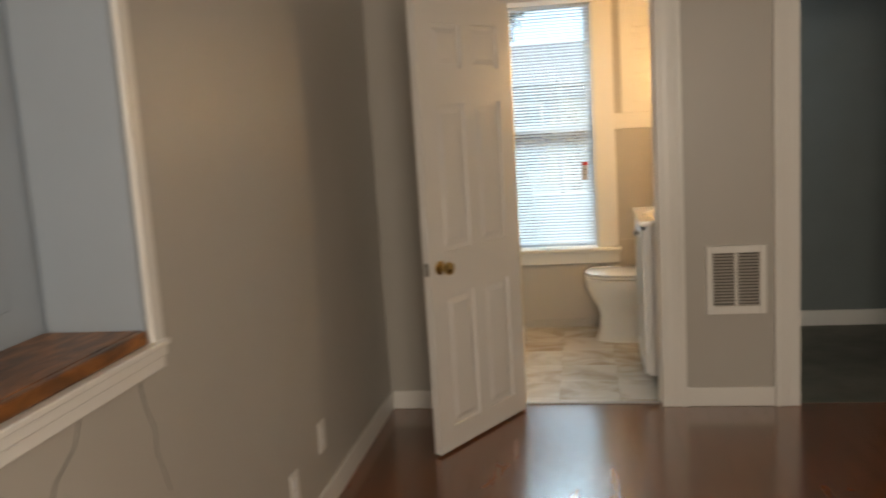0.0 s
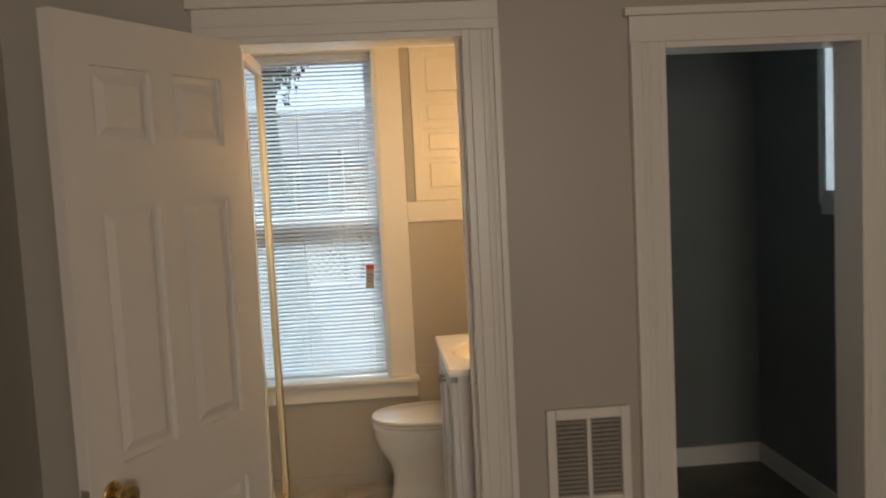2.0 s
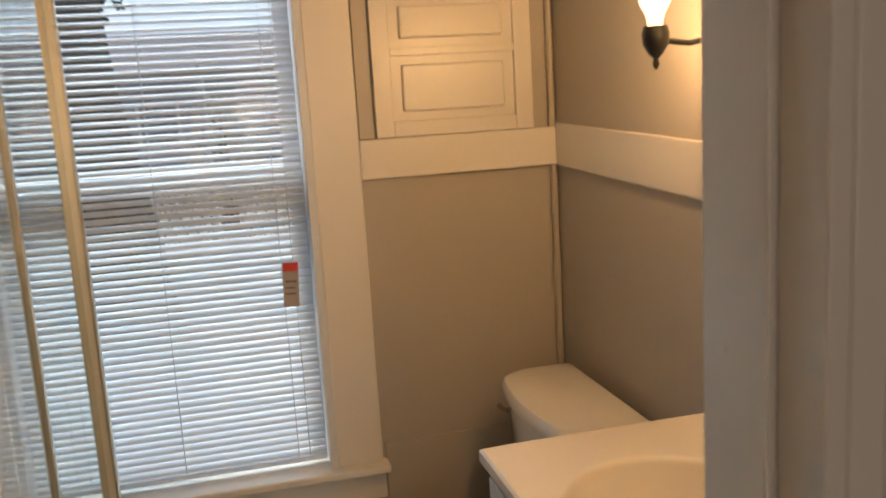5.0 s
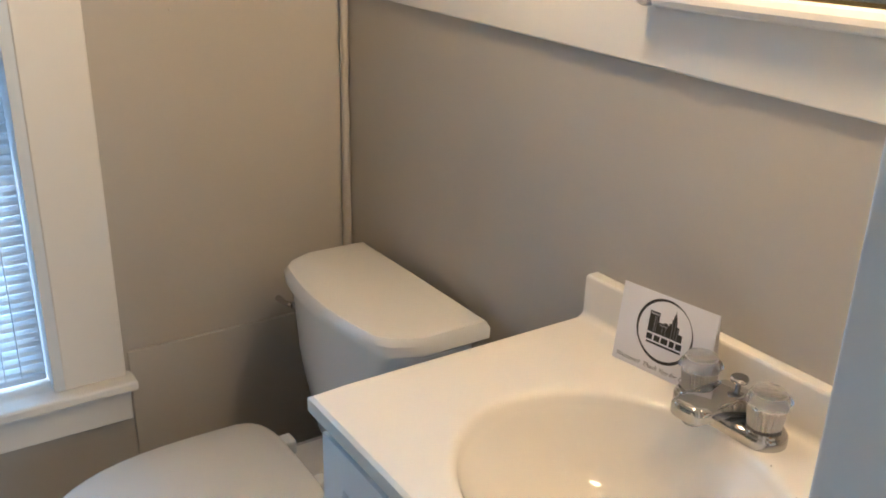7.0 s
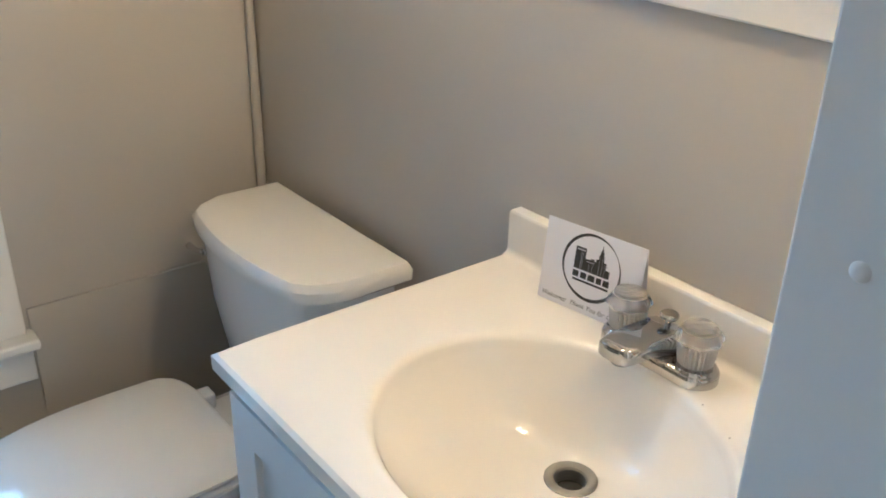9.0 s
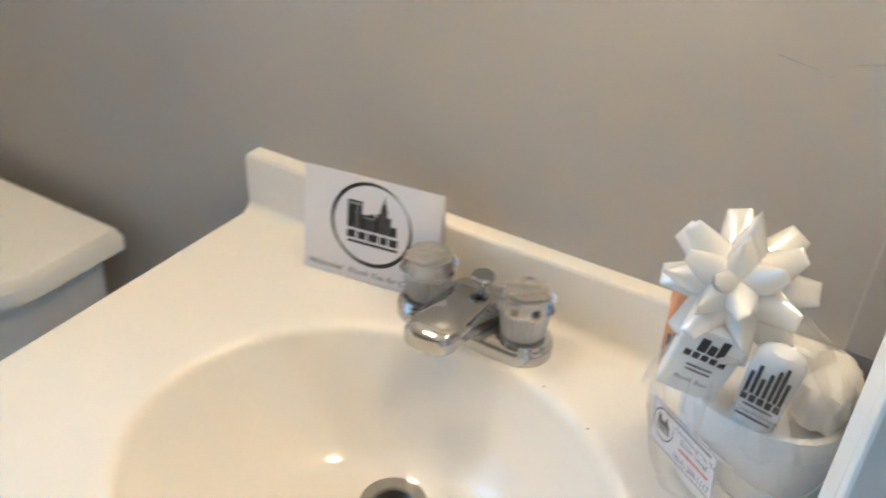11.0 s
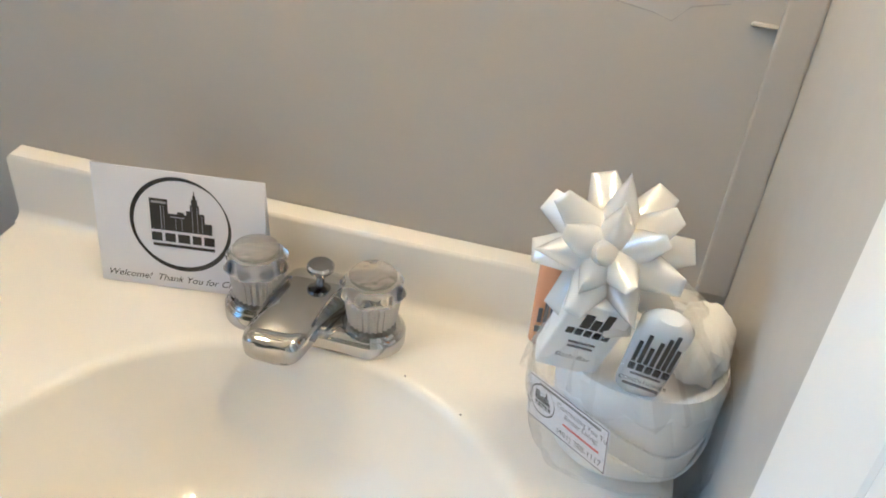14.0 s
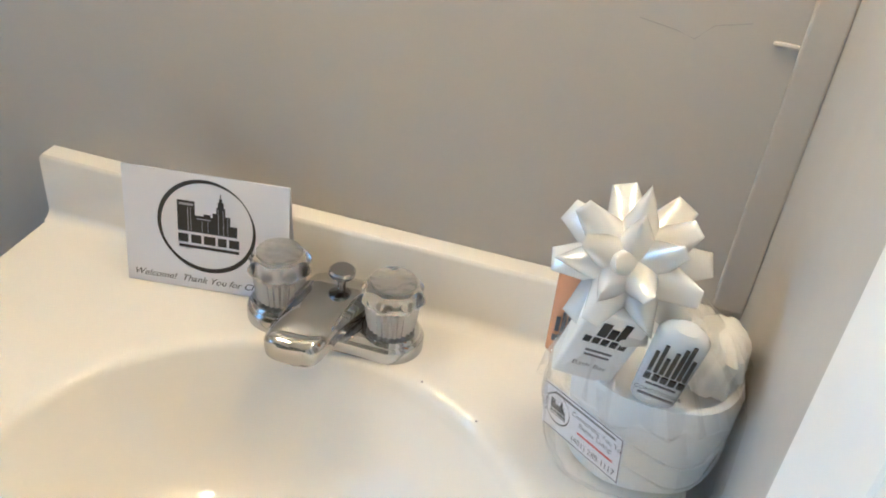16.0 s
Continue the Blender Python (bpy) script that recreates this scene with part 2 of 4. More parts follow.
structure(boxes("wall_window", WALL, (BATH_L - 0.12, WX0, 0, 0.16, 0, H), (WX1, 0.10, 0, 0.16, 0, H), (WX0, WX1, 0, 0.16, 0, WZ0 - 0.03),
                (WX0, WX1, 0, 0.16, WZ1, H)), "taupe painted bathroom wall round the window", "wall")
structure(boxes("wall_mirror", WALL, (0, 0.10, DW1, 0, 0, H)), "smooth taupe grey wall behind vanity and toilet", "wall")
structure(boxes("wall_doors", WALL, (LEFT_HALL - 0.3, JL, DW0, DW1, 0, H), (JR, CL, DW0, DW1, 0, H), (CR, HALL_RIGHT, DW0, DW1, 0, H),
                (JL, JR, DW0, DW1, HEAD, H), (CL, CR, DW0, DW1, CHEAD, H)), "taupe wall with two doorways side by side", "wall")
structure(boxes("wall_bath_left", WALL, (BATH_L - 0.12, BATH_L, DW1, 0, 0, H)), "plain bathroom end wall", "wall")
structure(boxes("wall_closet_left", CLOSET, (0.102, 0.118, DW1, CLO_B, 0, H)), "slate grey closet side wall", "wall")
structure(boxes("wall_closet_back", CLOSET, (0.102, CLO_R + 0.12, CLO_B, 0.0, 0, H)), "slate grey closet back wall", "wall")
KY0, KY1, KZ0, KZ1 = -1.26, -0.785, 1.36, 2.06
structure(boxes("wall_closet_right", CLOSET, (CLO_R, CLO_R + 0.12, DW1, KY0, 0, H), (CLO_R, CLO_R + 0.12, KY1, CLO_B, 0, H),
                (CLO_R, CLO_R + 0.12, KY0, KY1, 0, KZ0), (CLO_R, CLO_R + 0.12, KY0, KY1, KZ1, H)), "slate grey closet wall with a small window", "wall")
OY0, OY1, OZ0, OZ1 = -5.25, -3.965, 0.963, 2.1   # pass-through recess in the hall's side wall
structure(boxes("wall_hall_left", WALL, (LEFT_HALL - 0.14, LEFT_HALL, OY1, DW0, 0, H), (LEFT_HALL - 0.14, LEFT_HALL, HALL_BACK, OY0, 0, H),
                (LEFT_HALL - 0.14, LEFT_HALL, OY0, OY1, 0, OZ0), (LEFT_HALL - 0.14, LEFT_HALL, OY0, OY1, OZ1, H)),
          "satin taupe wall with a cased recess and outlets", "wall")
structure(boxes("wall_hall_right", WALL, (HALL_RIGHT, HALL_RIGHT + 0.12, HALL_BACK, DW1, 0, H)), "plain taupe room wall", "wall")
structure(boxes("wall_hall_back", WALL, (LEFT_HALL - 0.3, -0.8, HALL_BACK - 0.14, HALL_BACK, 0, H), (0.6, HALL_RIGHT + 0.12, HALL_BACK - 0.14, HALL_BACK, 0, H),
                (-0.8, 0.6, HALL_BACK - 0.14, HALL_BACK, 0, 0.7), (-0.8, 0.6, HALL_BACK - 0.14, HALL_BACK, 2.2, H)), "plain taupe wall with an opening added for the fill lamp", "wall")
structure(boxes("ceiling", CEIL, (-2.4, 2.8, -7.2, 0.2, H, H + 0.12)), "flat white ceiling", "ceiling")
structure(boxes("subfloor", DARK, (-2.4, 2.8, -7.2, 0.2, -0.56, -0.02)), "dark floor base under the boards", "floor")
floor_bath = structure(boxes("floor_bathroom", DARK, (BATH_L, 0, DW0 + 0.055, 0, -0.02, -0.003)), "cream and brown marbled vinyl floor", "floor")
structure(boxes("floor_closet", GREYF, (0.118, CLO_R, DW0 + 0.02, CLO_B, -0.02, 0.002)), "worn grey closet floor", "floor")

# ---- trim of the doorways ----
def casing(side_x0, side_x1, z1, name, y=DW0, out=-1, band_left=True):
    """One moulded upright of a door casing: flat board, two fillets and a raised outer band."""
    w = side_x1 - side_x0
    bx = side_x0 if band_left else side_x1 - 0.022
    b = [(side_x0, side_x1, *sorted((y, y + out * 0.016)), 0, z1), (bx, bx + 0.022, *sorted((y + out * 0.016, y + out * 0.030)), 0, z1)]
    for k in (0.38, 0.58):
        q = side_x0 + w * k
        b.append((q, q + 0.010, *sorted((y + out * 0.016, y + out * 0.019)), 0, z1))
    return structure(boxes(name, TRIM, *b, bevel=0.003), "white painted fluted door casing", "trim")


casing(JL - 0.10, JL, HEAD, "trim_bath_left")
casing(JR, JR + 0.092, HEAD, "trim_bath_right", band_left=False)
casing(CL - 0.095, CL, CHEAD, "trim_closet_left")
casing(CR, CR + 0.075, CHEAD, "trim_closet_right", band_left=False)
structure(boxes("trim_bath_head", TRIM, (JL - 0.10, JR + 0.092, DW0 - 0.018, DW0, HEAD, HEAD + 0.085), (JL - 0.115, JR + 0.12, DW0 - 0.034, DW0, HEAD + 0.085, HEAD + 0.112),
                (JL - 0.10, JR + 0.092, DW0 - 0.024, DW0 - 0.018, HEAD + 0.03, HEAD + 0.045), bevel=0.003), "white painted door head casing", "trim")
structure(boxes("trim_closet_head", TRIM, (CL - 0.095, CR + 0.075, DW0 - 0.018, DW0, CHEAD, CHEAD + 0.08), (CL - 0.11, CR + 0.09, DW0 - 0.034, DW0, CHEAD + 0.08, CHEAD + 0.105), bevel=0.003),
          "white painted closet head casing", "trim")
for nm, *bs in (("door_jamb_bath_right", (JR - 0.022, JR, DW0 - 0.014, DW1 + 0.018, 0, HEAD)), ("door_jamb_bath_left", (JL, JL + 0.02, DW0 - 0.014, DW1 + 0.018, 0, HEAD)),
                ("door_jamb_bath_head", (JL + 0.02, JR - 0.022, DW0 - 0.014, DW1 + 0.018, HEAD - 0.02, HEAD)), ("door_stop_right", (JR - 0.034, JR - 0.022, DW0 + 0.05, DW0 + 0.085, 0, HEAD - 0.02)),
                ("door_stop_left", (JL + 0.02, JL + 0.032, DW0 + 0.05, DW0 + 0.085, 0, HEAD - 0.02))):
    structure(boxes(nm, TRIM, *bs, bevel=0.002), "white painted bathroom door frame piece", "door frame")
structure(boxes("door_jamb_closet", TRIM, (CL, CL + 0.02, DW0 - 0.014, DW1 + 0.002, 0, CHEAD), (CR - 0.02, CR, DW0 - 0.014, DW1 + 0.002, 0, CHEAD), (CL + 0.02, CR - 0.02, DW0 - 0.014, DW1 + 0.002, CHEAD - 0.02, CHEAD), bevel=0.002),
          "white painted closet door frame", "door frame")
ICX = -0.295
structure(boxes("trim_bath_inside", TRIM, (JR, ICX, DW1, DW1 + 0.018, 0, HEAD + 0.1), bevel=0.004), "glossy white casing inside the bathroom", "trim")
structure(boxes("trim_bath_inside_head", TRIM, (JL - 0.1, JR, DW1, DW1 + 0.018, HEAD, HEAD + 0.1)), "glossy white head casing inside the bathroom", "trim")
structure(boxes("threshold", GRILL, (JL + 0.02, JR - 0.022, DW0 + 0.035, DW0 + 0.055, -0.01, 0.006), bevel=0.002), "thin metal strip between wood and vinyl", "trim")


def skirting(name, x0, x1, y0, y1, h=0.094):
    return structure(boxes(name, TRIM, (x0, x1, y0, y1, 0, h), bevel=0.004), "white painted baseboard", "baseboard")


bm = bmesh.new()
lathe(bm, [(0.006, 0), (0.005, 0.0008), (0.002, 0.0012)], 14, pose(JR - 0.022, -1.492, 1.245, 0, -90))
structure(part("filled_dent", bm, TRIM, smooth=True), "filled dent in the painted door frame", "trim")
bm = bmesh.new()
lathe(bm, [(0.005, 0), (0.004, 0.001)], 12, pose(JR - 0.022, DW0 + 0.03, 0.87, 0, -90))
structure(part("strike_hole", bm, DARK), "small dark disc drawn for the latch hole in the door frame", "door frame")
skirting("baseboard_mid", JR + 0.092, CL - 0.095, DW0 - 0.014, DW0)
skirting("baseboard_right", CR + 0.075, HALL_RIGHT, DW0 - 0.014, DW0)
skirting("baseboard_corner", LEFT_HALL, JL - 0.10, DW0 - 0.014, DW0)
skirting("baseboard_left", LEFT_HALL, LEFT_HALL + 0.014, HALL_BACK, DW0 - 0.014)
skirting("baseboard_closet_back", 0.118, CLO_R, CLO_B - 0.014, CLO_B, 0.10)
skirting("baseboard_closet_right", CLO_R - 0.014, CLO_R, DW1, CLO_B - 0.014, 0.10)
structure(boxes("baseboard_bath", WALL, (-1.15, -0.03, -0.012, 0, 0, 0.05), bevel=0.003), "low taupe painted base strip", "baseboard")

# corner battens and the ledge seam of the bathroom walls
bm = bmesh.new()
lathe(bm, [(0.010, 0.0), (0.011, 0.7), (0.009, 1.1), (0.011, H)], seg=12, m=pose(-0.012, -0.012, 0))
structure(part("corner_batten_window", bm, WALL, smooth=True), "painted corner bead in taupe", "trim")
structure(boxes("corner_batten_door", WALL, (-0.0045, 0, DW1, DW1 + 0.026, 0.955, H), bevel=0.002), "painted flat corner strip in taupe", "trim")
bm = bmesh.new()
tube(bm, [(0, -1.335, 1.180), (0, -1.362, 1.176), (0, -1.375, 1.172), (0, -1.386, 1.184), (0, -1.41, 1.190)], 0.0004, 5)
structure(part("hairline_crack", bm, mat("faded_crack", (0.38, 0.36, 0.33), 0.8)), "faint hairline crack in the wall paint", "crack")
structure(boxes("trim_wall_seam", WALL, (-0.53, -0.026, -0.007, 0, 0.0, 0.585), bevel=0.003), "painted panel seam on the wall beside the toilet", "trim")
structure(boxes("pipe_clip", WALL, (-0.004, 0.0, DW1 + 0.026, DW1 + 0.044, 1.178, 1.182), bevel=0.002), "painted clip on the corner bead", "trim")
bm = bmesh.new()
lathe(bm, [(0.003, 0), (0.002, 0.002)], 8, pose(-0.378, 0, 1.277, 90))
structure(part("painted_nail", bm, WALL), "nail head painted over on the wall", "nail")
RZ0, RZ1 = 1.305, 1.418
bm = bmesh.new()
for v in box(bm, -0.009, 0, DW1 + 0.027, -0.024, RZ0, RZ1, bevel=0.003):
    v.co.z += 0.031 * v.co.y  # tilted down towards the doorway to fit the camera's view
structure(part("trim_rail_mirror_wall", bm, TRIM), "white painted horizontal wall rail", "trim")
structure(boxes("trim_rail_window_wall", TRIM, (-0.54, 0, -0.022, 0, RZ0, RZ1 - 0.01), bevel=0.004), "white painted horizontal wall rail", "trim")

# ---- hall: recess with wooden ledge ----
RX = -2.0
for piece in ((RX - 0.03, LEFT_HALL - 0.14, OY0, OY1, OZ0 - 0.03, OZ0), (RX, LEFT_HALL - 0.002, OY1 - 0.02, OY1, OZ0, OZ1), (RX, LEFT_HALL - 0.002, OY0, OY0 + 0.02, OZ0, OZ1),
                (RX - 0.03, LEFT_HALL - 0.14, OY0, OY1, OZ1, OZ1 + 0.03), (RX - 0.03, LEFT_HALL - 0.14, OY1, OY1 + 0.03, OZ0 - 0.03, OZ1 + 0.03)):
    structure(boxes("recess_lining", RECESS, piece), "white painted reveal of the wall recess, shade put into its colour", "trim")
structure(boxes("trim_recess", TRIM, (LEFT_HALL, LEFT_HALL + 0.016, OY1 - 0.006, OY1 + 0.045, OZ0 - 0.03, OZ1 + 0.09), (LEFT_HALL, LEFT_HALL + 0.018, OY0 - 0.075, OY0 + 0.02, OZ0 - 0.03, OZ1 + 0.09),
                (LEFT_HALL, LEFT_HALL + 0.018, OY0 + 0.02, OY1 - 0.006, OZ1, OZ1 + 0.09), bevel=0.004), "white painted casing of the wall recess", "trim")
structure(boxes("trim_recess_apron", TRIM, (LEFT_HALL, LEFT_HALL + 0.02, OY0 - 0.075, OY1 + 0.045, 0.932, 0.958), (LEFT_HALL, LEFT_HALL + 0.030, OY0 - 0.075, OY1 + 0.045, 0.958, 0.974), (LEFT_HALL, LEFT_HALL + 0.012, OY0 - 0.075, OY1 + 0.045, 0.902, 0.932), bevel=0.004),
          "white moulded apron under the wooden ledge", "trim")
ledge = thing("wooden_ledge", "worn orange-brown stained wooden ledge in the recess", "ledge")
boxes("board", LEDGE, (RX - 0.0115, LEFT_HALL - 0.014, OY0 + 0.021, OY1 - 0.021, 0.975, 1.0075), parent=ledge, bevel=0.002)
boxes("nosing", LEDGE, (LEFT_HALL - 0.0137, LEFT_HALL + 0.010, OY0 + 0.021, OY1 - 0.021, 0.975, 1.008), parent=ledge, bevel=0.006, label="rounded bright orange front edge")
panel_door = thing("recess_panel", "white painted panelled board closing the wall recess, shade put into its colour", "panel")
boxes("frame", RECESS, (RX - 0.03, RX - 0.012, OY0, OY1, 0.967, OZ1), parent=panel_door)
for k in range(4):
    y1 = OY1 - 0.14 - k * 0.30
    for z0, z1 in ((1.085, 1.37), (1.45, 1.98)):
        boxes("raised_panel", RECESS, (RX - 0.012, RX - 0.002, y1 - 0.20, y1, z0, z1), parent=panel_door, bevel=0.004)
bm = bmesh.new()
for (ya, za), (yb, zb) in (((-4.03, 0.902), (-4.02, 0.84)), ((-4.02, 0.84), (-3.985, 0.77)), ((-3.985, 0.77), (-3.99, 0.72)), ((-3.99, 0.72), (-3.945, 0.60)), ((-4.27, 0.902), (-4.30, 0.85)), ((-4.30, 0.85), (-4.37, 0.81)), ((-4.37, 0.81), (-4.41, 0.755)), ((-4.41, 0.755), (-4.58, 0.66))):
    tube(bm, [(LEFT_HALL, ya, za), (LEFT_HALL, yb, zb)], 0.0014, 6)
structure(part("plaster_crack", bm, DARK), "thin dark crack in the plaster below the ledge", "crack")


def outlet(y, z):
    o = thing("outlet", "white plastic wall outlet with cover plate", "outlet", pose(LEFT_HALL, y, z), "hall outlets")
    boxes("cover_plate", TRIM, (0, 0.006, -0.036, 0.036, -0.058, 0.058), parent=o, bevel=0.002)
    for dz in (-0.02, 0.02):
        boxes("socket", SOAPB, (0.006, 0.009, -0.016, 0.016, dz - 0.014, dz + 0.014), parent=o, bevel=0.001)


outlet(-2.79, 0.295)
outlet(-3.12, 0.235)


# ---- the panelled bathroom door, standing open into the hall ----
def panel_leaf():
    W, HT, T = 0.69, 1.942, 0.036
    d = thing("bathroom_door", "white six-panel door standing wide open, brass knob", "door")
    cols = ((0.0, 0.105), (0.305, 0.385), (0.585, W))
    rows = ((0.0, 0.10), (0.68, 0.87), (1.495, 1.64), (1.825, HT))
    bm = bmesh.new()
    for x0, x1 in cols:
        box(bm, x0, x1, -T / 2, T / 2, 0, HT)
    for z0, z1 in rows:
        for a, b in ((0.105, 0.305), (0.385, 0.585)):
            box(bm, a, b, -T / 2, T / 2, z0, z1)
    bmesh.ops.remove_doubles(bm, verts=bm.verts, dist=1e-5)
    part("leaf", bm, DOORW, d)
    for a, b in ((0.105, 0.305), (0.385, 0.585)):
        for z0, z1 in ((0.10, 0.68), (0.87, 1.495), (1.64, 1.825)):
            bm = bmesh.new()
            box(bm, a, b, -T / 2 + 0.012, T / 2 - 0.012, z0, z1)
            for s in (-1, 1):
                y = s * (T / 2 - 0.012)
                o = [bm.verts.new((x, y, z)) for x, z in ((a + 0.018, z0 + 0.018), (b - 0.018, z0 + 0.018), (b - 0.018, z1 - 0.018), (a + 0.018, z1 - 0.018))]
                i = [bm.verts.new((x, s * (T / 2 - 0.003), z)) for x, z in ((a + 0.042, z0 + 0.042), (b - 0.042, z0 + 0.042), (b - 0.042, z1 - 0.042), (a + 0.042, z1 - 0.042))]
                for k in range(4):
                    bm.faces.new((o[k], o[(k + 1) % 4], i[(k + 1) % 4], i[k]))
                bm.faces.new(i)
            part("panel", bm, DOORW, d)
    for s, k in ((1, 0.81),):
        bm = bmesh.new()
        lathe(bm, [(0.030, 0.0), (0.030, 0.004), (0.026, 0.008), (0.012, 0.010), (0.011, 0.028), (0.018, 0.033), (0.026, 0.042), (0.028, 0.052), (0.024, 0.062), (0.012, 0.068), (0.004, 0.069)], 24,
              pose(W - 0.065, s * T / 2, k, -90 * s))
        part("door_knob", bm, BRASS, d, "polished brass knob", smooth=True)
    boxes("latch_plate", GRILL, (W, W + 0.002, -0.012, 0.012, 0.783, 0.838), parent=d)
    for z in (0.22, 0.95, 1.68):
        bm = bmesh.new()
        lathe(bm, [(0.006, z - 0.045), (0.006, z + 0.045)], 10, pose(-0.004, -T / 2 - 0.004, 0))
        part("hinge", bm, BRASS, d)
    return d


door = panel_leaf()
hx, hy, fx, fy = -1.085, -1.668, -1.412, -2.275
door.matrix_world = pose(hx, hy, 0.012, 0, 0, math.degrees(math.atan2(fy - hy, fx - hx)))


# ---- wall heater in the hall ----
heater = thing("wall_heater", "white metal wall heater with two dark louvred grilles", "heater", pose(-0.0655, DW0, 0.615))
bm = bmesh.new()
for b in ((-0.135, -0.105, -0.163, 0.163), (0.105, 0.135, -0.163, 0.163), (-0.105, 0.105, 0.128, 0.163), (-0.105, 0.105, -0.163, -0.125), (-0.008, 0.008, -0.125, 0.128)):
    box(bm, b[0], b[1], -0.022, 0, b[2], b[3], bevel=0.004)
part("frame", bm, TRIM, heater)
boxes("backing", VENTB, (-0.105, 0.105, -0.004, -0.001, -0.125, 0.128), parent=heater)
for x0, x1 in ((-0.103, -0.010), (0.010, 0.103)):
    for k in range(17):
        z = -0.117 + k * 0.0149
        boxes("louvre", LOUVRE, (x0, x1, -0.012, -0.0105, -0.0055, 0.0055), parent=heater, m=pose(0, 0, z, 28))
bm = bmesh.new()
lathe(bm, [(0.016, 0), (0.015, 0.012), (0.010, 0.014)], 16, pose(-0.098, -0.022, -0.135, 90))
part("thermostat_knob", bm, TRIM, heater, smooth=True)

# ---- closet window ----
kw = structure(boxes("window_closet", SASH, (CLO_R - 0.012, CLO_R + 0.10, KY0, KY0 + 0.03, KZ0, KZ1), (CLO_R - 0.012, CLO_R + 0.10, KY1 - 0.03, KY1, KZ0, KZ1), (CLO_R - 0.012, CLO_R + 0.10, KY0 + 0.03, KY1 - 0.03, KZ0, KZ0 + 0.03),
                     (CLO_R - 0.012, CLO_R + 0.10, KY0 + 0.03, KY1 - 0.03, KZ1 - 0.03, KZ1), (CLO_R - 0.018, CLO_R, KY1, KY1 + 0.02, KZ0 - 0.03, KZ1 + 0.03), (CLO_R - 0.018, CLO_R, KY0 - 0.055, KY1, KZ0 - 0.07, KZ0)),
               "small pale closet window with painted frame", "window")
pane = boxes("pane", GLASS, (CLO_R + 0.06, CLO_R + 0.064, KY0 + 0.03, KY1 - 0.03, KZ0 + 0.03, KZ1 - 0.03), parent=kw)
pane.visible_shadow = False

# ---- bathroom window ----
win = structure(boxes("window_bath", TRIM, (WX1, WX1 + 0.12, -0.020, 0, WZ0 - 0.006, WZ1 + 0.11), (WX0 - 0.12, WX0, -0.020, 0, WZ0 - 0.006, WZ1 + 0.11), (WX0, WX1, -0.020, 0, WZ1, WZ1 + 0.11), bevel=0.003),
                "tall white sash window with closed white blind", "window")
boxes("window_sill", TRIM, (WX0 - 0.14, WX1 + 0.135, -0.055, 0.088, WZ0 - 0.029, WZ0 - 0.006), parent=win, bevel=0.005)
boxes("apron", TRIM, (WX0 - 0.12, WX1 + 0.125, -0.020, 0, WZ0 - 0.112, WZ0 - 0.030), parent=win, bevel=0.003)
boxes("jamb_lining", SASH, (WX1 - 0.02, WX1, -0.018, 0.15, WZ0 - 0.006, WZ1), (WX0, WX0 + 0.02, -0.018, 0.15, WZ0 - 0.006, WZ1), (WX0 + 0.02, WX1 - 0.02, -0.018, 0.15, WZ1 - 0.02, WZ1), (WX0 + 0.02, WX1 - 0.02, 0.09, 0.155, WZ0 - 0.04, WZ0 + 0.0), parent=win)
MZ = 1.335
for nm, z0, z1, y0 in (("lower_sash", WZ0, MZ + 0.02, 0.085), ("upper_sash", MZ - 0.02, WZ1 - 0.02, 0.118)):
    s = boxes(nm, SASH, (WX0 + 0.02, WX0 + 0.06, y0, y0 + 0.032, z0, z1), (WX1 - 0.06, WX1 - 0.02, y0, y0 + 0.032, z0, z1), (WX0 + 0.06, WX1 - 0.06, y0, y0 + 0.032, z0, z0 + 0.04), (WX0 + 0.06, WX1 - 0.06, y0, y0 + 0.032, z1 - 0.04, z1), parent=win)
    p = boxes("pane", GLASS, (WX0 + 0.06, WX1 - 0.06, y0 + 0.014, y0 + 0.018, z0 + 0.04, z1 - 0.04), parent=s)
    p.visible_shadow = False
boxes("storm_rail", GRILL, (WX0 + 0.06, WX1 - 0.06, 0.151, 0.158, 1.60, 1.612), parent=win)

blind = thing("window_blind", "white mini blind lowered over the window, slats half open", "blind", pose((WX0 + WX1) / 2, 0.035, 0))
BW = (WX1 - WX0) / 2 - 0.026
boxes("headrail", SLAT, (-BW, BW, -0.018, 0.020, WZ1 - 0.052, WZ1 - 0.022), parent=blind, bevel=0.003)
boxes("bottom_rail", SLAT, (-BW, BW, -0.012, 0.012, WZ0 + 0.008, WZ0 + 0.022), parent=blind, bevel=0.003)
bm = bmesh.new()
pr = [(-0.0140, 0.0), (-0.0050, 0.0022), (0.0050, 0.0022), (0.0140, 0.0)]
top = [[bm.verts.new((x, y, z)) for y, z in pr] for x in (-BW, BW)]
bot = [[bm.verts.new((x, y, z - 0.0006)) for y, z in pr] for x in (-BW, BW)]
for k in range(3):
    bm.faces.new((top[0][k], top[0][k + 1], top[1][k + 1], top[1][k]))
    bm.faces.new((bot[0][k], bot[1][k], bot[1][k + 1], bot[0][k + 1]))
slat_mesh = mesh_of("slat", bm, SLAT)
n_slats = 78
for k in range(n_slats):
    z = WZ0 + 0.034 + k * (WZ1 - 0.064 - WZ0 - 0.034) / (n_slats - 1)
    s = new("slat", slat_mesh)
    s.parent = blind
    s.matrix_local = pose(0, 0, z, 23 + random.uniform(-1.5, 1.5), random.uniform(-0.15, 0.15), 0)
for x in (-BW + 0.10, 0.0, BW - 0.045, BW - 0.075):
    bm = bmesh.new()
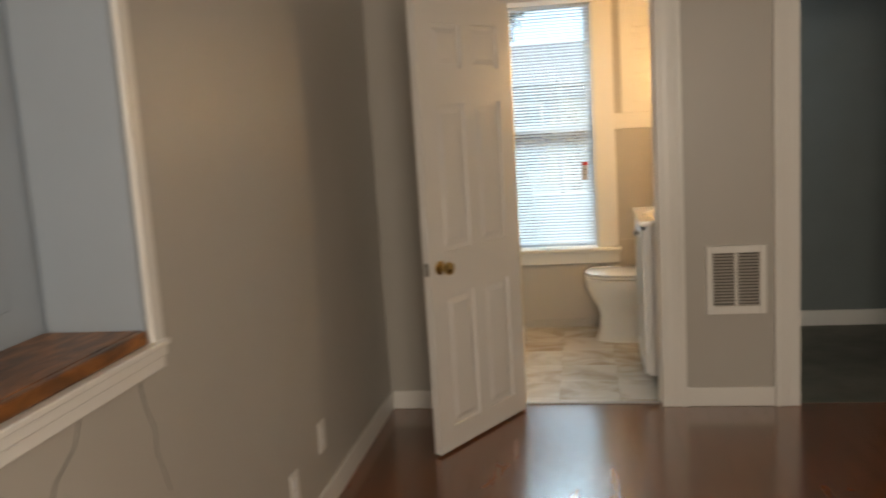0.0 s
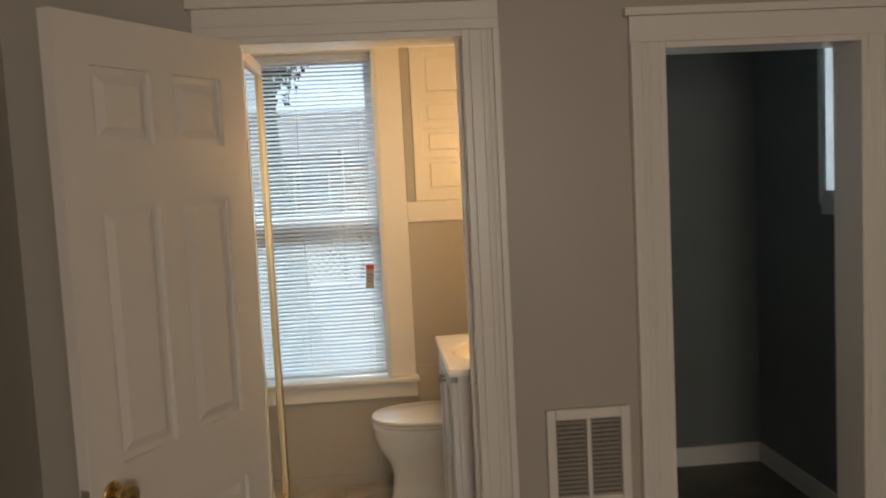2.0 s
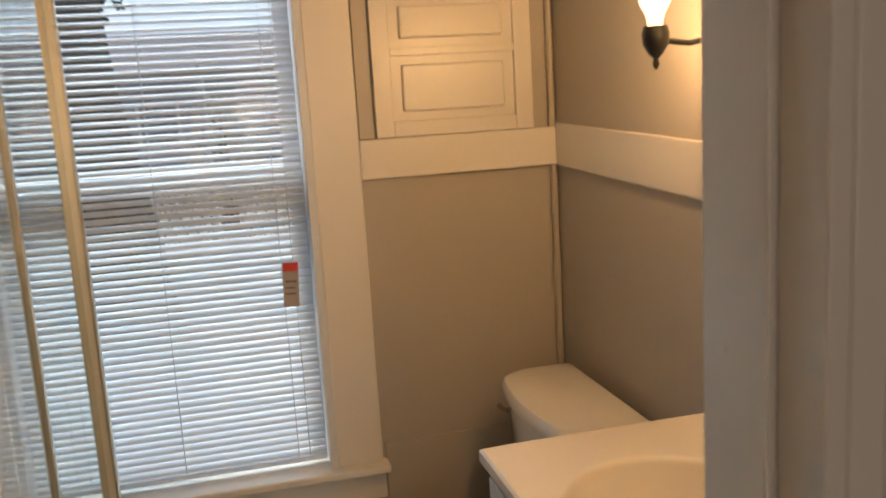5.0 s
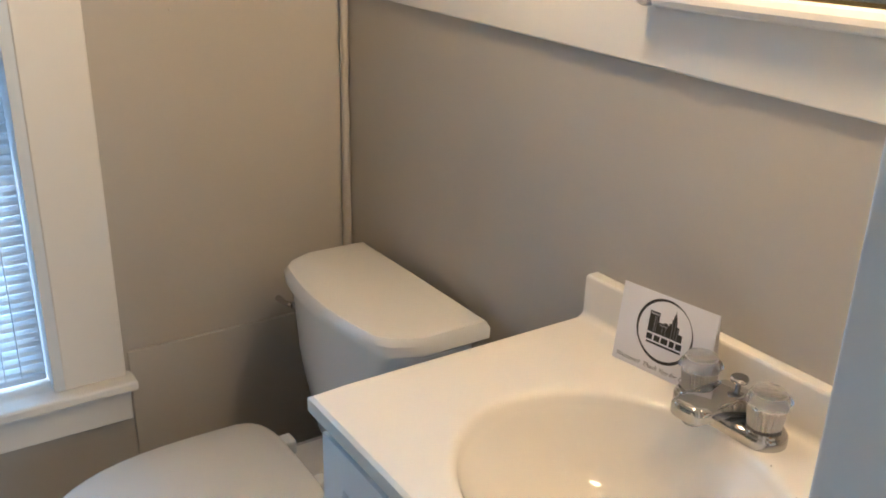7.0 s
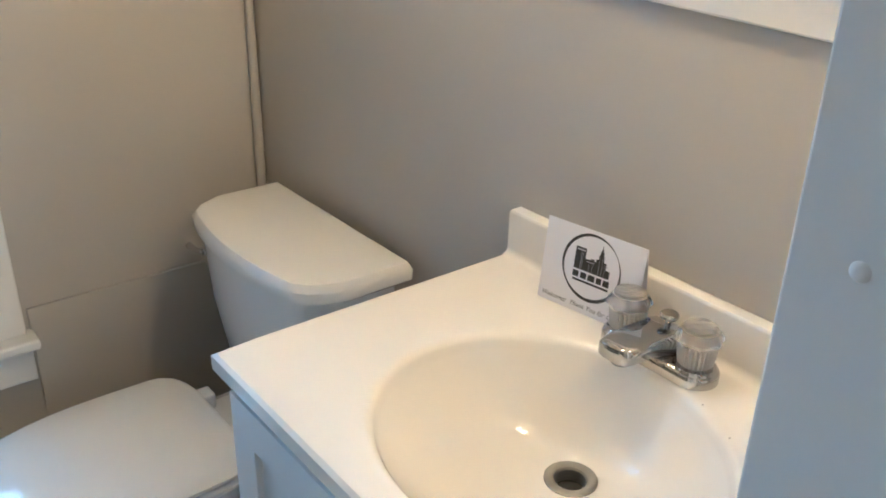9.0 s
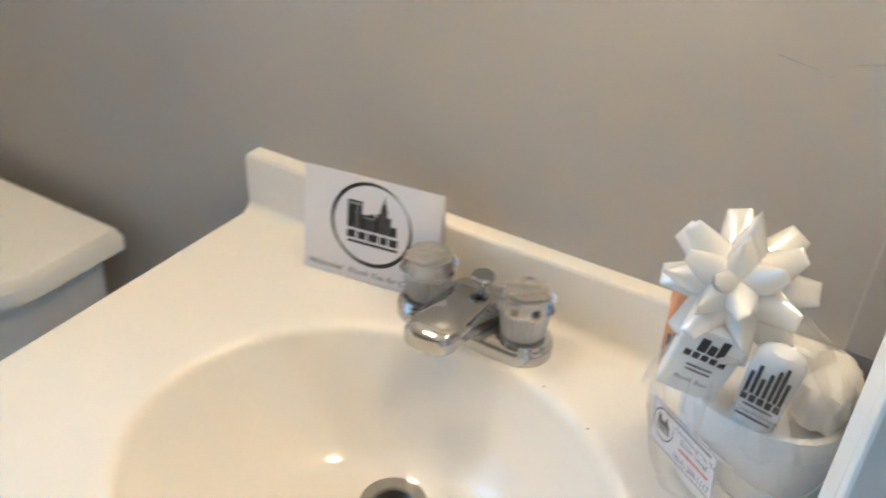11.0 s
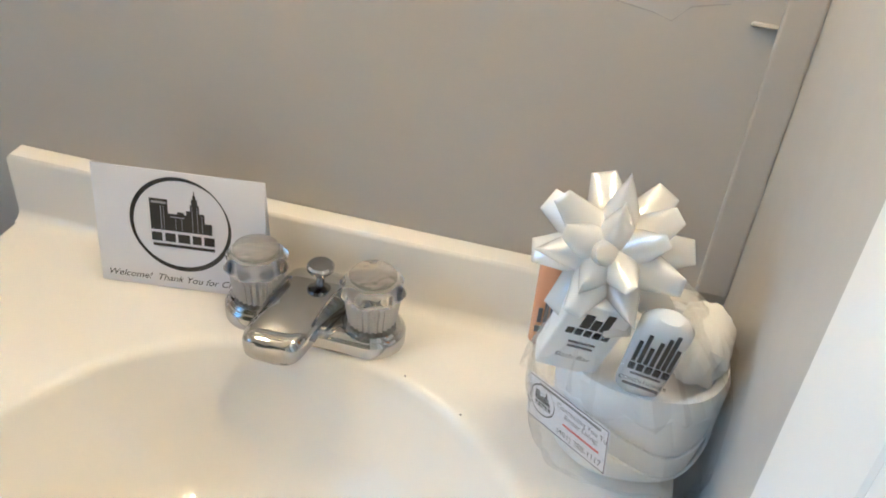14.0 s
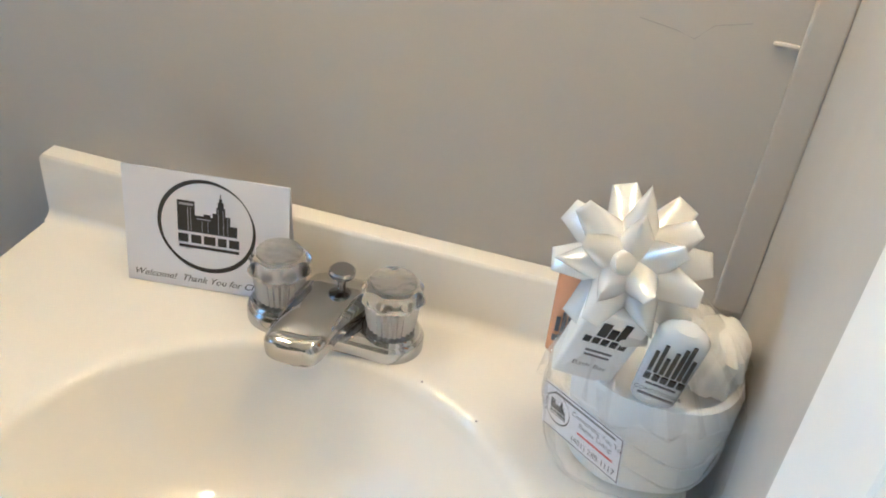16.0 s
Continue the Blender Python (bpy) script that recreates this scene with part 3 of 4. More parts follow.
    for y in (-0.013, 0.013):
        tube(bm, [(x, y, WZ0 + 0.02), (x, y, WZ1 - 0.05)], 0.0009, 5)
    part("cord", bm, SLAT, blind)
tagl = thing("blind_tag", "small grey warning tag with red top on the blind cord", "tag", pose(-0.742, 0.012, 1.043, 0, 3, 0))
boxes("paper", mat("grey_tag_paper", (0.42, 0.38, 0.36), 0.6), (-0.020, 0.020, -0.001, 0.001, -0.055, 0.040), parent=tagl)
boxes("red_band", RED, (-0.020, 0.020, -0.0015, 0.0015, 0.040, 0.062), parent=tagl, label="red printed band")
boxes("print_line", INK2, (-0.014, 0.014, -0.002, -0.001, 0.010, 0.016), (-0.014, 0.010, -0.002, -0.001, -0.006, -0.001), (-0.014, 0.012, -0.002, -0.001, -0.022, -0.017), parent=tagl)

# ---- wall cabinet door on the window wall, over the rail ----
cab = thing("built_in_cabinet", "cream painted built-in cabinet door with raised panels", "cabinet", pose(0, 0, 0))
boxes("surround", WALL, (-0.535, -0.495, -0.010, 0, RZ1 - 0.008, 2.30), (-0.066, -0.026, -0.010, 0, RZ1 - 0.008, 2.30), (-0.495, -0.066, -0.010, 0, 2.19, 2.30), parent=cab)
dr = boxes("door", TRIM, (-0.493, -0.068, -0.010, 0, RZ1 - 0.009, 2.185), parent=cab)
for x0, x1 in ((-0.493, -0.446), (-0.116, -0.068)):
    boxes("stile", TRIM, (x0, x1, -0.026, -0.010, RZ1 - 0.009, 2.185), parent=dr, bevel=0.002)
for z0, z1 in ((RZ1 - 0.009, 1.448), (1.612, 1.632), (1.758, 1.778), (1.898, 1.918), (2.13, 2.185)):
    boxes("rail", TRIM, (-0.446, -0.116, -0.026, -0.010, z0, z1), parent=dr, bevel=0.002)
for z0, z1 in ((1.448, 1.612), (1.632, 1.758), (1.778, 1.898), (1.918, 2.13)):
    bm = bmesh.new()
    box(bm, -0.446, -0.116, -0.014, -0.010, z0, z1)
    box(bm, -0.418, -0.144, -0.022, -0.013, z0 + 0.022, z1 - 0.022, bevel=0.006)
    part("panel", bm, TRIM, dr)

# ---- mirror and vanity light ----
my0, my1, mz0, mz1, mw = -1.315, -0.874, 1.356, 1.90, 0.027
mir = thing("wall_mirror", "cream framed rectangular mirror over the vanity", "mirror", pose(-0.0105, 0, 0))
for y0, y1, z0, z1 in ((my1 - mw, my1, mz0, mz1), (my0, my0 + mw, mz0, mz1), (my0 + mw, my1 - mw, mz0, mz0 + mw), (my0 + mw, my1 - mw, mz1 - mw, mz1)):
    boxes("frame_rail", TRIM, (-0.026, 0, y0, y1, z0, z1), parent=mir, bevel=0.010)
boxes("inner_bead", BRASS, (-0.013, 0.0, my1 - mw - 0.005, my1 - mw, mz0 + mw, mz1 - mw), (-0.013, 0, my0 + mw, my1 - mw - 0.005, mz0 + mw, mz0 + mw + 0.005), parent=mir, label="thin gilt inner bead")
boxes("mirror_glass", MIRROR, (-0.009, -0.002, my0 + mw, my1 - mw, mz0 + mw, mz1 - mw), parent=mir)


def wall_sconce(y):
    sc = thing("wall_sconce", "black metal wall sconce with an upright glowing bulb", "sconce", pose(0, y, 0), "sconces beside the mirror")
    bm = bmesh.new()
    lathe(bm, [(0.026, 0.0), (0.026, 0.006), (0.020, 0.011), (0.010, 0.013)], 28, pose(-0.001, 0, 1.607, 0, -90), sx=2.6)
    part("back_plate", bm, BLACK, sc, smooth=True)
    bm = bmesh.new()
    tube(bm, [(-0.012, 0, 1.600), (-0.040, 0, 1.577), (-0.070, 0, 1.572), (-0.115, 0, 1.578), (SCX, 0, 1.590)], 0.0055, 10)
    part("arm", bm, BLACK, sc, smooth=True)
    bm = bmesh.new()
    lathe(bm, [(0.002, 1.530), (0.006, 1.538), (0.004, 1.548), (0.012, 1.556), (0.022, 1.572), (0.024, 1.590), (0.020, 1.604)], 28, pose(SCX, 0, 0))
    part("cup", bm, BLACK, sc, "black cup with a drop finial", smooth=True)
    bm = bmesh.new()
    lathe(bm, [(0.012, 1.604), (0.015, 1.622), (0.026, 1.642), (0.029, 1.658), (0.025, 1.676), (0.012, 1.690), (0.003, 1.694)], 24, pose(SCX, 0, 0))
    bl = part("bulb", bm, BULB, sc, "glowing warm globe bulb", smooth=True)
    bl.visible_shadow = False


for yy in SCONCES:
    wall_sconce(yy)

# ---- toilet ----
TY = -0.345


def oval_loop(bm, cx, rx_front, rx_back, ry, z, n=44, square=0.85):
    vs = []
    for i in range(n):
        a = 2 * math.pi * i / n
        c, s = math.cos(a), math.sin(a)
        rx = rx_front if c < 0 else rx_back
        pw = 0.85 if c < 0 else square
        vs.append(bm.verts.new((cx + rx * (abs(c) ** pw) * (1 if c > 0 else -1), TY + ry * (abs(s) ** pw) * (1 if s > 0 else -1) * (1 if c < 0 else 1 - 0.26 * abs(c) ** 2), z)))
    return vs


def loft(bm, loops):
    for a, b in zip(loops, loops[1:]):
        n = len(a)
        for i in range(n):
            bm.faces.new((a[i], a[(i + 1) % n], b[(i + 1) % n], b[i]))
    bm.faces.new(loops[0][::-1])
    bm.faces.new(loops[-1])


toilet = thing("toilet", "white porcelain two-piece toilet with closed lid", "toilet", pose(0, 0, 0))
bm = bmesh.new()
loft(bm, [oval_loop(bm, -0.46, f, b, r, z) for f, b, r, z in ((0.25, 0.20, 0.112, 0.0), (0.25, 0.20, 0.112, 0.02), (0.232, 0.19, 0.098, 0.06), (0.222, 0.19, 0.094, 0.16), (0.24, 0.19, 0.112, 0.22), (0.285, 0.20, 0.155, 0.29), (0.305, 0.20, 0.182, 0.35), (0.308, 0.20, 0.185, 0.395), (0.30, 0.20, 0.178, 0.405))])
part("bowl", bm, PORC, toilet, smooth=True)
for nm, z0, f, r in (("seat", 0.408, 0.312, 0.188), ("lid", 0.427, 0.308, 0.186)):
    bm = bmesh.new()
    loft(bm, [oval_loop(bm, -0.46, ff, bb, rr, z, square=0.26) for ff, bb, rr, z in ((f - 0.008, 0.155, r - 0.008, z0), (f, 0.16, r, z0 + 0.004), (f, 0.16, r, z0 + 0.010), (f - 0.012, 0.15, r - 0.012, z0 + 0.0165))])
    part(nm, bm, PORC, toilet, smooth=True)
for dy in (-0.08, 0.08):
    boxes("lid_hinge", PORC, (-0.305, -0.275, TY + dy - 0.02, TY + dy + 0.02, 0.405, 0.438), parent=toilet, bevel=0.006)
boxes("bowl_shelf", PORC, (-0.32, -0.045, TY - 0.12, TY + 0.12, 0.25, 0.403), parent=toilet, bevel=0.03)


def tank_loop(bm, y0, y1, xb, xf, z, bow=0.035, n=20):
    vs = [bm.verts.new((xb, y1, z)), bm.verts.new((xb, y0, z))]
    for i in range(n + 1):
        u = i / n
        e = abs(2 * u - 1)
        round_in = (max(0, e - 0.80) / 0.20) ** 2 * 0.055
        vs.append(bm.verts.new((xf - bow * (1 - e * e) + round_in, y0 + (y1 - y0) * u, z)))
    return vs


bm = bmesh.new()
loft(bm, [tank_loop(bm, TY - w, TY + w, -0.045, x, z) for w, x, z in ((0.185, -0.175, 0.404), (0.192, -0.185, 0.43), (0.212, -0.205, 0.60), (0.222, -0.212, 0.742))])
part("tank", bm, PORC, toilet, smooth=True)
bm = bmesh.new()
loft(bm, [tank_loop(bm, TY - 0.018 - w, TY - 0.018 + w, b, x, z) for w, b, x, z in ((0.229, -0.036, -0.218, 0.743), (0.237, -0.032, -0.228, 0.750), (0.238, -0.031, -0.229, 0.770), (0.230, -0.036, -0.222, 0.782), (0.222, -0.042, -0.215, 0.784))])
part("tank_lid", bm, PORC, toilet, smooth=True)
bm = bmesh.new()
lathe(bm, [(0.014, 0), (0.014, 0.008), (0.009, 0.012), (0.008, 0.02)], 16, pose(-0.205, -0.165, 0.685, 0, -90))
tube(bm, [(-0.222, -0.165, 0.685), (-0.230, -0.145, 0.684), (-0.231, -0.112, 0.682)], [0.006, 0.006, 0.008], 8)
part("flush_lever", bm, CHROME, toilet, "chrome flush lever", smooth=True)

# ---- vanity cabinet ----
VF, VY0, VY1, VT = -0.487, DW1 + 0.020, -0.818, 0.884
van = thing("vanity_cabinet", "white lacquered vanity cabinet with framed doors", "cabinet", pose(0, 0, 0))
cx0 = VF + 0.030
boxes("carcass", CABW, (cx0, -0.002, VY0 + 0.02, VY1 - 0.014, 0.09, 0.70), (cx0 + 0.06, -0.002, VY0 + 0.02, VY1 - 0.014, 0.0, 0.09), (cx0, cx0 + 0.012, VY0 + 0.02, VY1 - 0.014, 0.70, VT - 0.028),
      (cx0 + 0.012, -0.002, VY1 - 0.026, VY1 - 0.014, 0.70, VT - 0.028), (cx0 + 0.012, -0.002, VY0 + 0.02, VY0 + 0.032, 0.70, VT - 0.028), parent=van)
side = boxes("side_panel", CABW, (cx0 + 0.0, cx0 + 0.05, VY1 - 0.014, VY1 - 0.009, 0.09, VT - 0.028), (-0.05, -0.002, VY1 - 0.014, VY1 - 0.009, 0.0, VT - 0.028), (cx0 + 0.05, -0.05, VY1 - 0.014, VY1 - 0.009, VT - 0.09, VT - 0.028), (cx0 + 0.05, -0.05, VY1 - 0.014, VY1 - 0.009, 0.09, 0.15), parent=van)
ym = (VY0 + VY1) / 2
for y0, y1 in ((VY0 + 0.024, ym - 0.002), (ym + 0.002, VY1 - 0.018)):
    z0, z1, s = 0.10, VT - 0.05, 0.055
    d = boxes("cabinet_door", CABW, (cx0 - 0.019, cx0 - 0.001, y0, y0 + s, z0, z1), (cx0 - 0.019, cx0 - 0.001, y1 - s, y1, z0, z1), (cx0 - 0.019, cx0 - 0.001, y0 + s, y1 - s, z0, z0 + s), (cx0 - 0.019, cx0 - 0.001, y0 + s, y1 - s, z1 - s, z1), parent=van)
    boxes("door_panel", CABW, (cx0 - 0.010, cx0 - 0.001, y0 + s, y1 - s, z0 + s, z1 - s), parent=d)
    bm = bmesh.new()
    ky = y1 - 0.03 if y0 < ym - 0.1 else y0 + 0.03
    lathe(bm, [(0.006, 0), (0.005, 0.012), (0.012, 0.018), (0.013, 0.024), (0.006, 0.028)], 14, pose(cx0 - 0.019, ky, z1 - 0.05, 0, -90))
    part("knob", bm, CHROME, d, "small chrome knob", smooth=True)

# ---- vanity top with oval basin ----
top = thing("washbasin", "glossy ivory vanity top with oval basin and backsplash", "sink", pose(0, 0, 0))
BC, BRX, BRY = Vector((-0.271, -1.161)), 0.171, 0.197
DR = Vector((-0.204, -1.143))
N = 72
bm = bmesh.new()
angles = [2 * math.pi * i / N for i in range(N)]


def rect_hit(a, x0, x1, y0, y1):
    c, s = math.cos(a), math.sin(a)
    tx = ((x1 - BC.x) / c if c > 0 else (x0 - BC.x) / c) if abs(c) > 1e-6 else 1e9
    ty = ((y1 - BC.y) / s if s > 0 else (y0 - BC.y) / s) if abs(s) > 1e-6 else 1e9
    t = min(tx, ty)
    return BC.x + c * t, BC.y + s * t


for cxx, cyy in ((VF, VY0), (VF, VY1), (-0.001, VY0), (-0.001, VY1)):
    a = math.atan2(cyy - BC.y, cxx - BC.x) % (2 * math.pi)
    k = min(range(N), key=lambda i: abs(angles[i] - a))
    angles[k] = a
loops = []
for inset, z in ((0.004, VT - 0.028), (0.0, VT - 0.024), (0.0, VT - 0.005), (0.0045, VT)):
    loops.append([bm.verts.new((*rect_hit(a, VF + inset, -0.001, VY0, VY1 - inset), z)) for a in angles])
prof = [(1.10, 0.0), (1.06, -0.0004), (1.035, -0.0015), (1.015, -0.0042), (1.0, -0.0085), (0.985, -0.0155)]
prof += [(k, -0.0155 - 0.0975 * (1 - (k / 0.985) ** 3.0)) for k in (0.97, 0.95, 0.92, 0.88, 0.83, 0.77, 0.70, 0.62, 0.53, 0.43, 0.33, 0.23, 0.15)]
for k, dz in prof:
    mixw = (1 - k) ** 1.3 if k < 1 else 0
    c = BC.lerp(DR, min(1, mixw * 1.18))
    loops.append([bm.verts.new((c.x + BRX * k * math.cos(a), c.y + BRY * k * math.sin(a), VT + dz)) for a in angles])
for a, b in zip(loops, loops[1:]):
    for i in range(N):
        bm.faces.new((a[i], a[(i + 1) % N], b[(i + 1) % N], b[i]))
part("counter", bm, SINKM, top, smooth=True)
# the backsplash runs down into the top with a cove
bm = bmesh.new()
bs = [(-0.032, 0.0002)] + [(-0.032 + 0.011 * math.sin(a), 0.0112 - 0.011 * math.cos(a)) for a in [math.pi / 2 * k / 7 for k in range(1, 8)]] + [(-0.021, 0.065), (-0.0204, 0.0680), (-0.0188, 0.0697), (-0.0165, 0.070), (-0.001, 0.070), (-0.001, 0.0002)]
ends = [[bm.verts.new((x, y, VT + z)) for x, z in bs] for y in (VY0 + 0.002, VY1 - 0.006)]
tip = [bm.verts.new((min(-0.001, x * 0.9 - 0.001), VY1 - 0.002, VT + z * 0.95)) for x, z in bs]
loft(bm, [ends[0], ends[1], tip])
part("backsplash", bm, SINKM, top, smooth=True)
DZ = VT - 0.1125
bm = bmesh.new()
lathe(bm, [(0.0315, -0.004), (0.0312, 0.0012), (0.0295, 0.0022), (0.0200, 0.0010), (0.0182, -0.001), (0.0175, -0.02)], 32, pose(DR.x, DR.y, DZ), cap=False)
part("drain_ring", bm, DRAINM, top, "dull stained metal drain ring", smooth=True)
bm = bmesh.new()
lathe(bm, [(0.0175, -0.016), (0.012, -0.014)], 24, pose(DR.x, DR.y, DZ))
part("drain_hole", bm, DARK, top)

for sx, sy in ((-0.104, -1.232), (-0.13, -1.285), (-0.40, -1.30)):
    bm = bmesh.new()
    lathe(bm, [(0.0011, 0), (0.0008, 0.0005)], 8, pose(sx, sy, VT))
    part("speck", bm, GRILL, top)

# ---- faucet ----
FX, FY0, FY1 = -0.068, -1.191, -1.089
FYM = (FY0 + FY1) / 2
fau = thing("faucet", "chrome centerset faucet with two clear acrylic handles", "faucet", pose(0, 0, VT))
bm = bmesh.new()
n = 40
lps = []
for grow, z in ((0.0, 0.0), (0.0, 0.010), (-0.002, 0.014), (-0.007, 0.017)):
    lp = []
    for i in range(n):
        a = 2 * math.pi * i / n
        r = 0.029 + grow
        lp.append(bm.verts.new((FX + r * math.cos(a), FYM + r * math.sin(a) + (0.051 if math.sin(a) >= 0 else -0.051), z)))
    lps.append(lp)
loft(bm, lps)
part("base_plate", bm, CHROME, fau, smooth=True)
def knob_shell(bm, yy, rings, lobes, seg=96):
    """Rings of (radius, z, lobe depth) round a handle's axis."""
    lps = []
    for r, z, d in rings:
        lps.append([bm.verts.new((FX + r * (1 - d * (0.5 - 0.5 * math.cos(lobes * a))) * math.cos(a), yy + r * (1 - d * (0.5 - 0.5 * math.cos(lobes * a))) * math.sin(a), z)) for a in [2 * math.pi * k / seg for k in range(seg)]])
    loft(bm, lps)


for yy in (FY0, FY1):
    bm = bmesh.new()
    lathe(bm, [(0.0262, 0.012), (0.0258, 0.0160), (0.0235, 0.0185), (0.012, 0.0190)], 32, pose(FX, yy, 0))
    part("handle_collar", bm, CHROME, fau, smooth=True)
    bm = bmesh.new()
    knob_shell(bm, yy, ((0.0185, 0.0192, 0.10), (0.0205, 0.0206, 0.10), (0.0226, 0.0360, 0.11), (0.0236, 0.0452, 0.11), (0.0210, 0.0478, 0.05)), 26, 104)
    part("ribbed_skirt", bm, RIBM, fau, "ribbed clear skirt of the handle")
    bm = bmesh.new()
    knob_shell(bm, yy, ((0.0205, 0.0480, 0.02), (0.0250, 0.0486, 0.08), (0.0272, 0.0502, 0.12), (0.0284, 0.0525, 0.16), (0.0280, 0.0550, 0.16), (0.0246, 0.0602, 0.10), (0.0216, 0.0636, 0.02), (0.0200, 0.0642, 0.0)), 8)
    h = part("acrylic_handle", bm, ACRYL, fau, "clear acrylic handle with eight lobes", smooth=True, sharp=60)
    bm = bmesh.new()
    lathe(bm, [(0.0192, 0.0648), (0.0197, 0.0658), (0.0188, 0.0676), (0.0150, 0.0690), (0.0080, 0.0687), (0.0020, 0.0685)], 40, pose(FX, yy, 0))
    part("handle_button", bm, CAPM, h, "cloudy clear cap", smooth=True)
    bm = bmesh.new()
    lathe(bm, [(0.0100, 0.0195), (0.0110, 0.0215), (0.0105, 0.0430), (0.0060, 0.0470)], 24, pose(FX, yy, 0))
    part("handle_core", bm, CORE, h, "bright metal core", smooth=True)
# spout: a low broad body that rises from the plate and reaches out over the basin to a blunt nose
bm = bmesh.new()
secs = []
for x, z0, z1, w in ((-0.036, 0.012, 0.026, 0.018), (-0.041, 0.012, 0.037, 0.026), (-0.052, 0.012, 0.0425, 0.0290), (-0.066, 0.013, 0.0445, 0.0290), (-0.084, 0.0165, 0.0445, 0.0275), (-0.104, 0.0190, 0.0435, 0.0262),
                     (-0.122, 0.0180, 0.0420, 0.0252), (-0.132, 0.0175, 0.0405, 0.0244), (-0.1385, 0.0175, 0.0385, 0.0226), (-0.1420, 0.0178, 0.0370, 0.0190), (-0.1432, 0.0182, 0.0360, 0.0150)):
    zc, hh = (z0 + z1) / 2, (z1 - z0) / 2
    secs.append([bm.verts.new((x, FYM - 0.11 * (x + 0.05) + w * math.copysign(abs(math.cos(t)) ** 0.40, math.cos(t)) * (1.0 if math.sin(t) < 0.3 else 0.93), zc + hh * math.copysign(abs(math.sin(t)) ** 0.38, math.sin(t)))) for t in [2 * math.pi * k / 36 for k in range(36)]])
loft(bm, secs)
part("spout", bm, CHROME, fau, smooth=True, sharp=50)
bm = bmesh.new()
lathe(bm, [(0.0100, 0.0105), (0.0118, 0.0115), (0.0122, 0.0195)], 24, pose(-0.1255, FYM + 0.008, 0))
part("aerator", bm, DRAINM, fau, smooth=True)
bm = bmesh.new()
lathe(bm, [(0.0036, 0.040), (0.0036, 0.0515), (0.0055, 0.0520), (0.0104, 0.0535), (0.0116, 0.0555), (0.0114, 0.0582), (0.0098, 0.0598), (0.0040, 0.0603)], 28, pose(-0.061, FYM - 0.003, 0))
part("lift_rod", bm, CHROME, fau, "chrome pop-up rod", smooth=True)


# ---- printed pieces ----
def text_part(name, words, size, material, parent, m, shear=0.0, squeeze=1.0):
    cu = bpy.data.curves.new(name, "FONT")
    cu.body, cu.size, cu.shear, cu.align_x, cu.align_y = words, size, shear, "CENTER", "CENTER"
    cu.resolution_u = 3
    tmp = bpy.data.objects.new(name, cu)
    me = bpy.data.meshes.new_from_object(tmp)
    bpy.data.objects.remove(tmp)
    me.materials.clear()
    me.materials.append(material)
    ob = new(name, me)
    ob.parent = parent
    ob.matrix_local = m @ Matrix.Diagonal((squeeze, 1, 1, 1))
    return ob


def basis(origin, u, v):
    u = Vector(u).normalized()
    w = u.cross(Vector(v)).normalized()
    v = w.cross(u)
    return Matrix.Translation(origin) @ Matrix((u, v, w)).transposed().to_4x4()


def crest(parent, cx, cy, r, z=0.0004):
    """A ring of swelling width round a block skyline, drawn with flat shapes."""
    bm = bmesh.new()
    n = 64
    for a0, a1, r0, thick in ((0.55, 4.3, 1.0, 0.10), (3.1, 7.05, 0.99, 0.11)):
        prev = None
        for i in range(n + 1):
            u = i / n
            a = a0 + (a1 - a0) * u
            th = thick * r * math.sin(math.pi * u) * 0.9 + 0.004 * r
            p = [bm.verts.new((cx + (r * r0 + s * th / 2) * 0.98 * math.cos(a), cy + (r * r0 + s * th / 2) * math.sin(a), z)) for s in (-1, 1)]
            if prev:
                bm.faces.new((prev[0], prev[1], p[1], p[0]))
            prev = p
    part("printed_ring", bm, INK, parent)
    bm = bmesh.new()
    for x0, x1, y0, y1 in ((-0.60, -0.24, -0.14, 0.54), (-0.24, 0.12, -0.14, 0.24), (-0.06, 0.08, 0.24, 0.29), (0.12, 0.20, -0.14, 0.34), (0.20, 0.38, -0.14, 0.48), (0.38, 0.48, -0.14, 0.30), (0.48, 0.62, -0.14, 0.10), (0.23, 0.35, 0.48, 0.60), (0.26, 0.32, 0.60, 0.68), (0.28, 0.30, 0.68, 0.78)):
        vs = [bm.verts.new((cx + x * r, cy + y * r, z)) for x, y in ((x0, y0), (x1, y0), (x1, y1), (x0, y1))]
        bm.faces.new(vs)
    part("printed_skyline", bm, INK, parent)
    bm = bmesh.new()
    for x0, x1, y0, y1 in ((-0.56, -0.27, 0.44, 0.49), (-0.39, -0.375, -0.12, 0.40), (-0.33, -0.32, -0.12, 0.40), (0.235, 0.245, -0.12, 0.44), (0.335, 0.345, -0.12, 0.44), (0.425, 0.435, -0.12, 0.26), (-0.20, 0.08, 0.16, 0.185), (-0.10, -0.09, -0.12, 0.14), (0.02, 0.03, -0.12, 0.14)):
        bm.faces.new([bm.verts.new((cx + x * r, cy + y * r, z + 0.0002)) for x, y in ((x0, y0), (x1, y0), (x1, y1), (x0, y1))])
    part("printed_highlight", bm, mat("light_grey_ink", (0.4, 0.39, 0.41), 0.5), parent)
    bm = bmesh.new()
    for x0, x1 in ((-0.60, -0.39), (-0.33, -0.12), (-0.07, 0.17), (0.22, 0.40), (0.45, 0.66)):
        bm.faces.new([bm.verts.new((cx + x * r, cy + y * r, z)) for x, y in ((x0, -0.39), (x1, -0.39), (x1, -0.20), (x0, -0.20))])
    bm.faces.new([bm.verts.new((cx + x * r, cy + y * r, z)) for x, y in ((-0.58, -0.51), (0.66, -0.51), (0.66, -0.445), (-0.58, -0.445))])
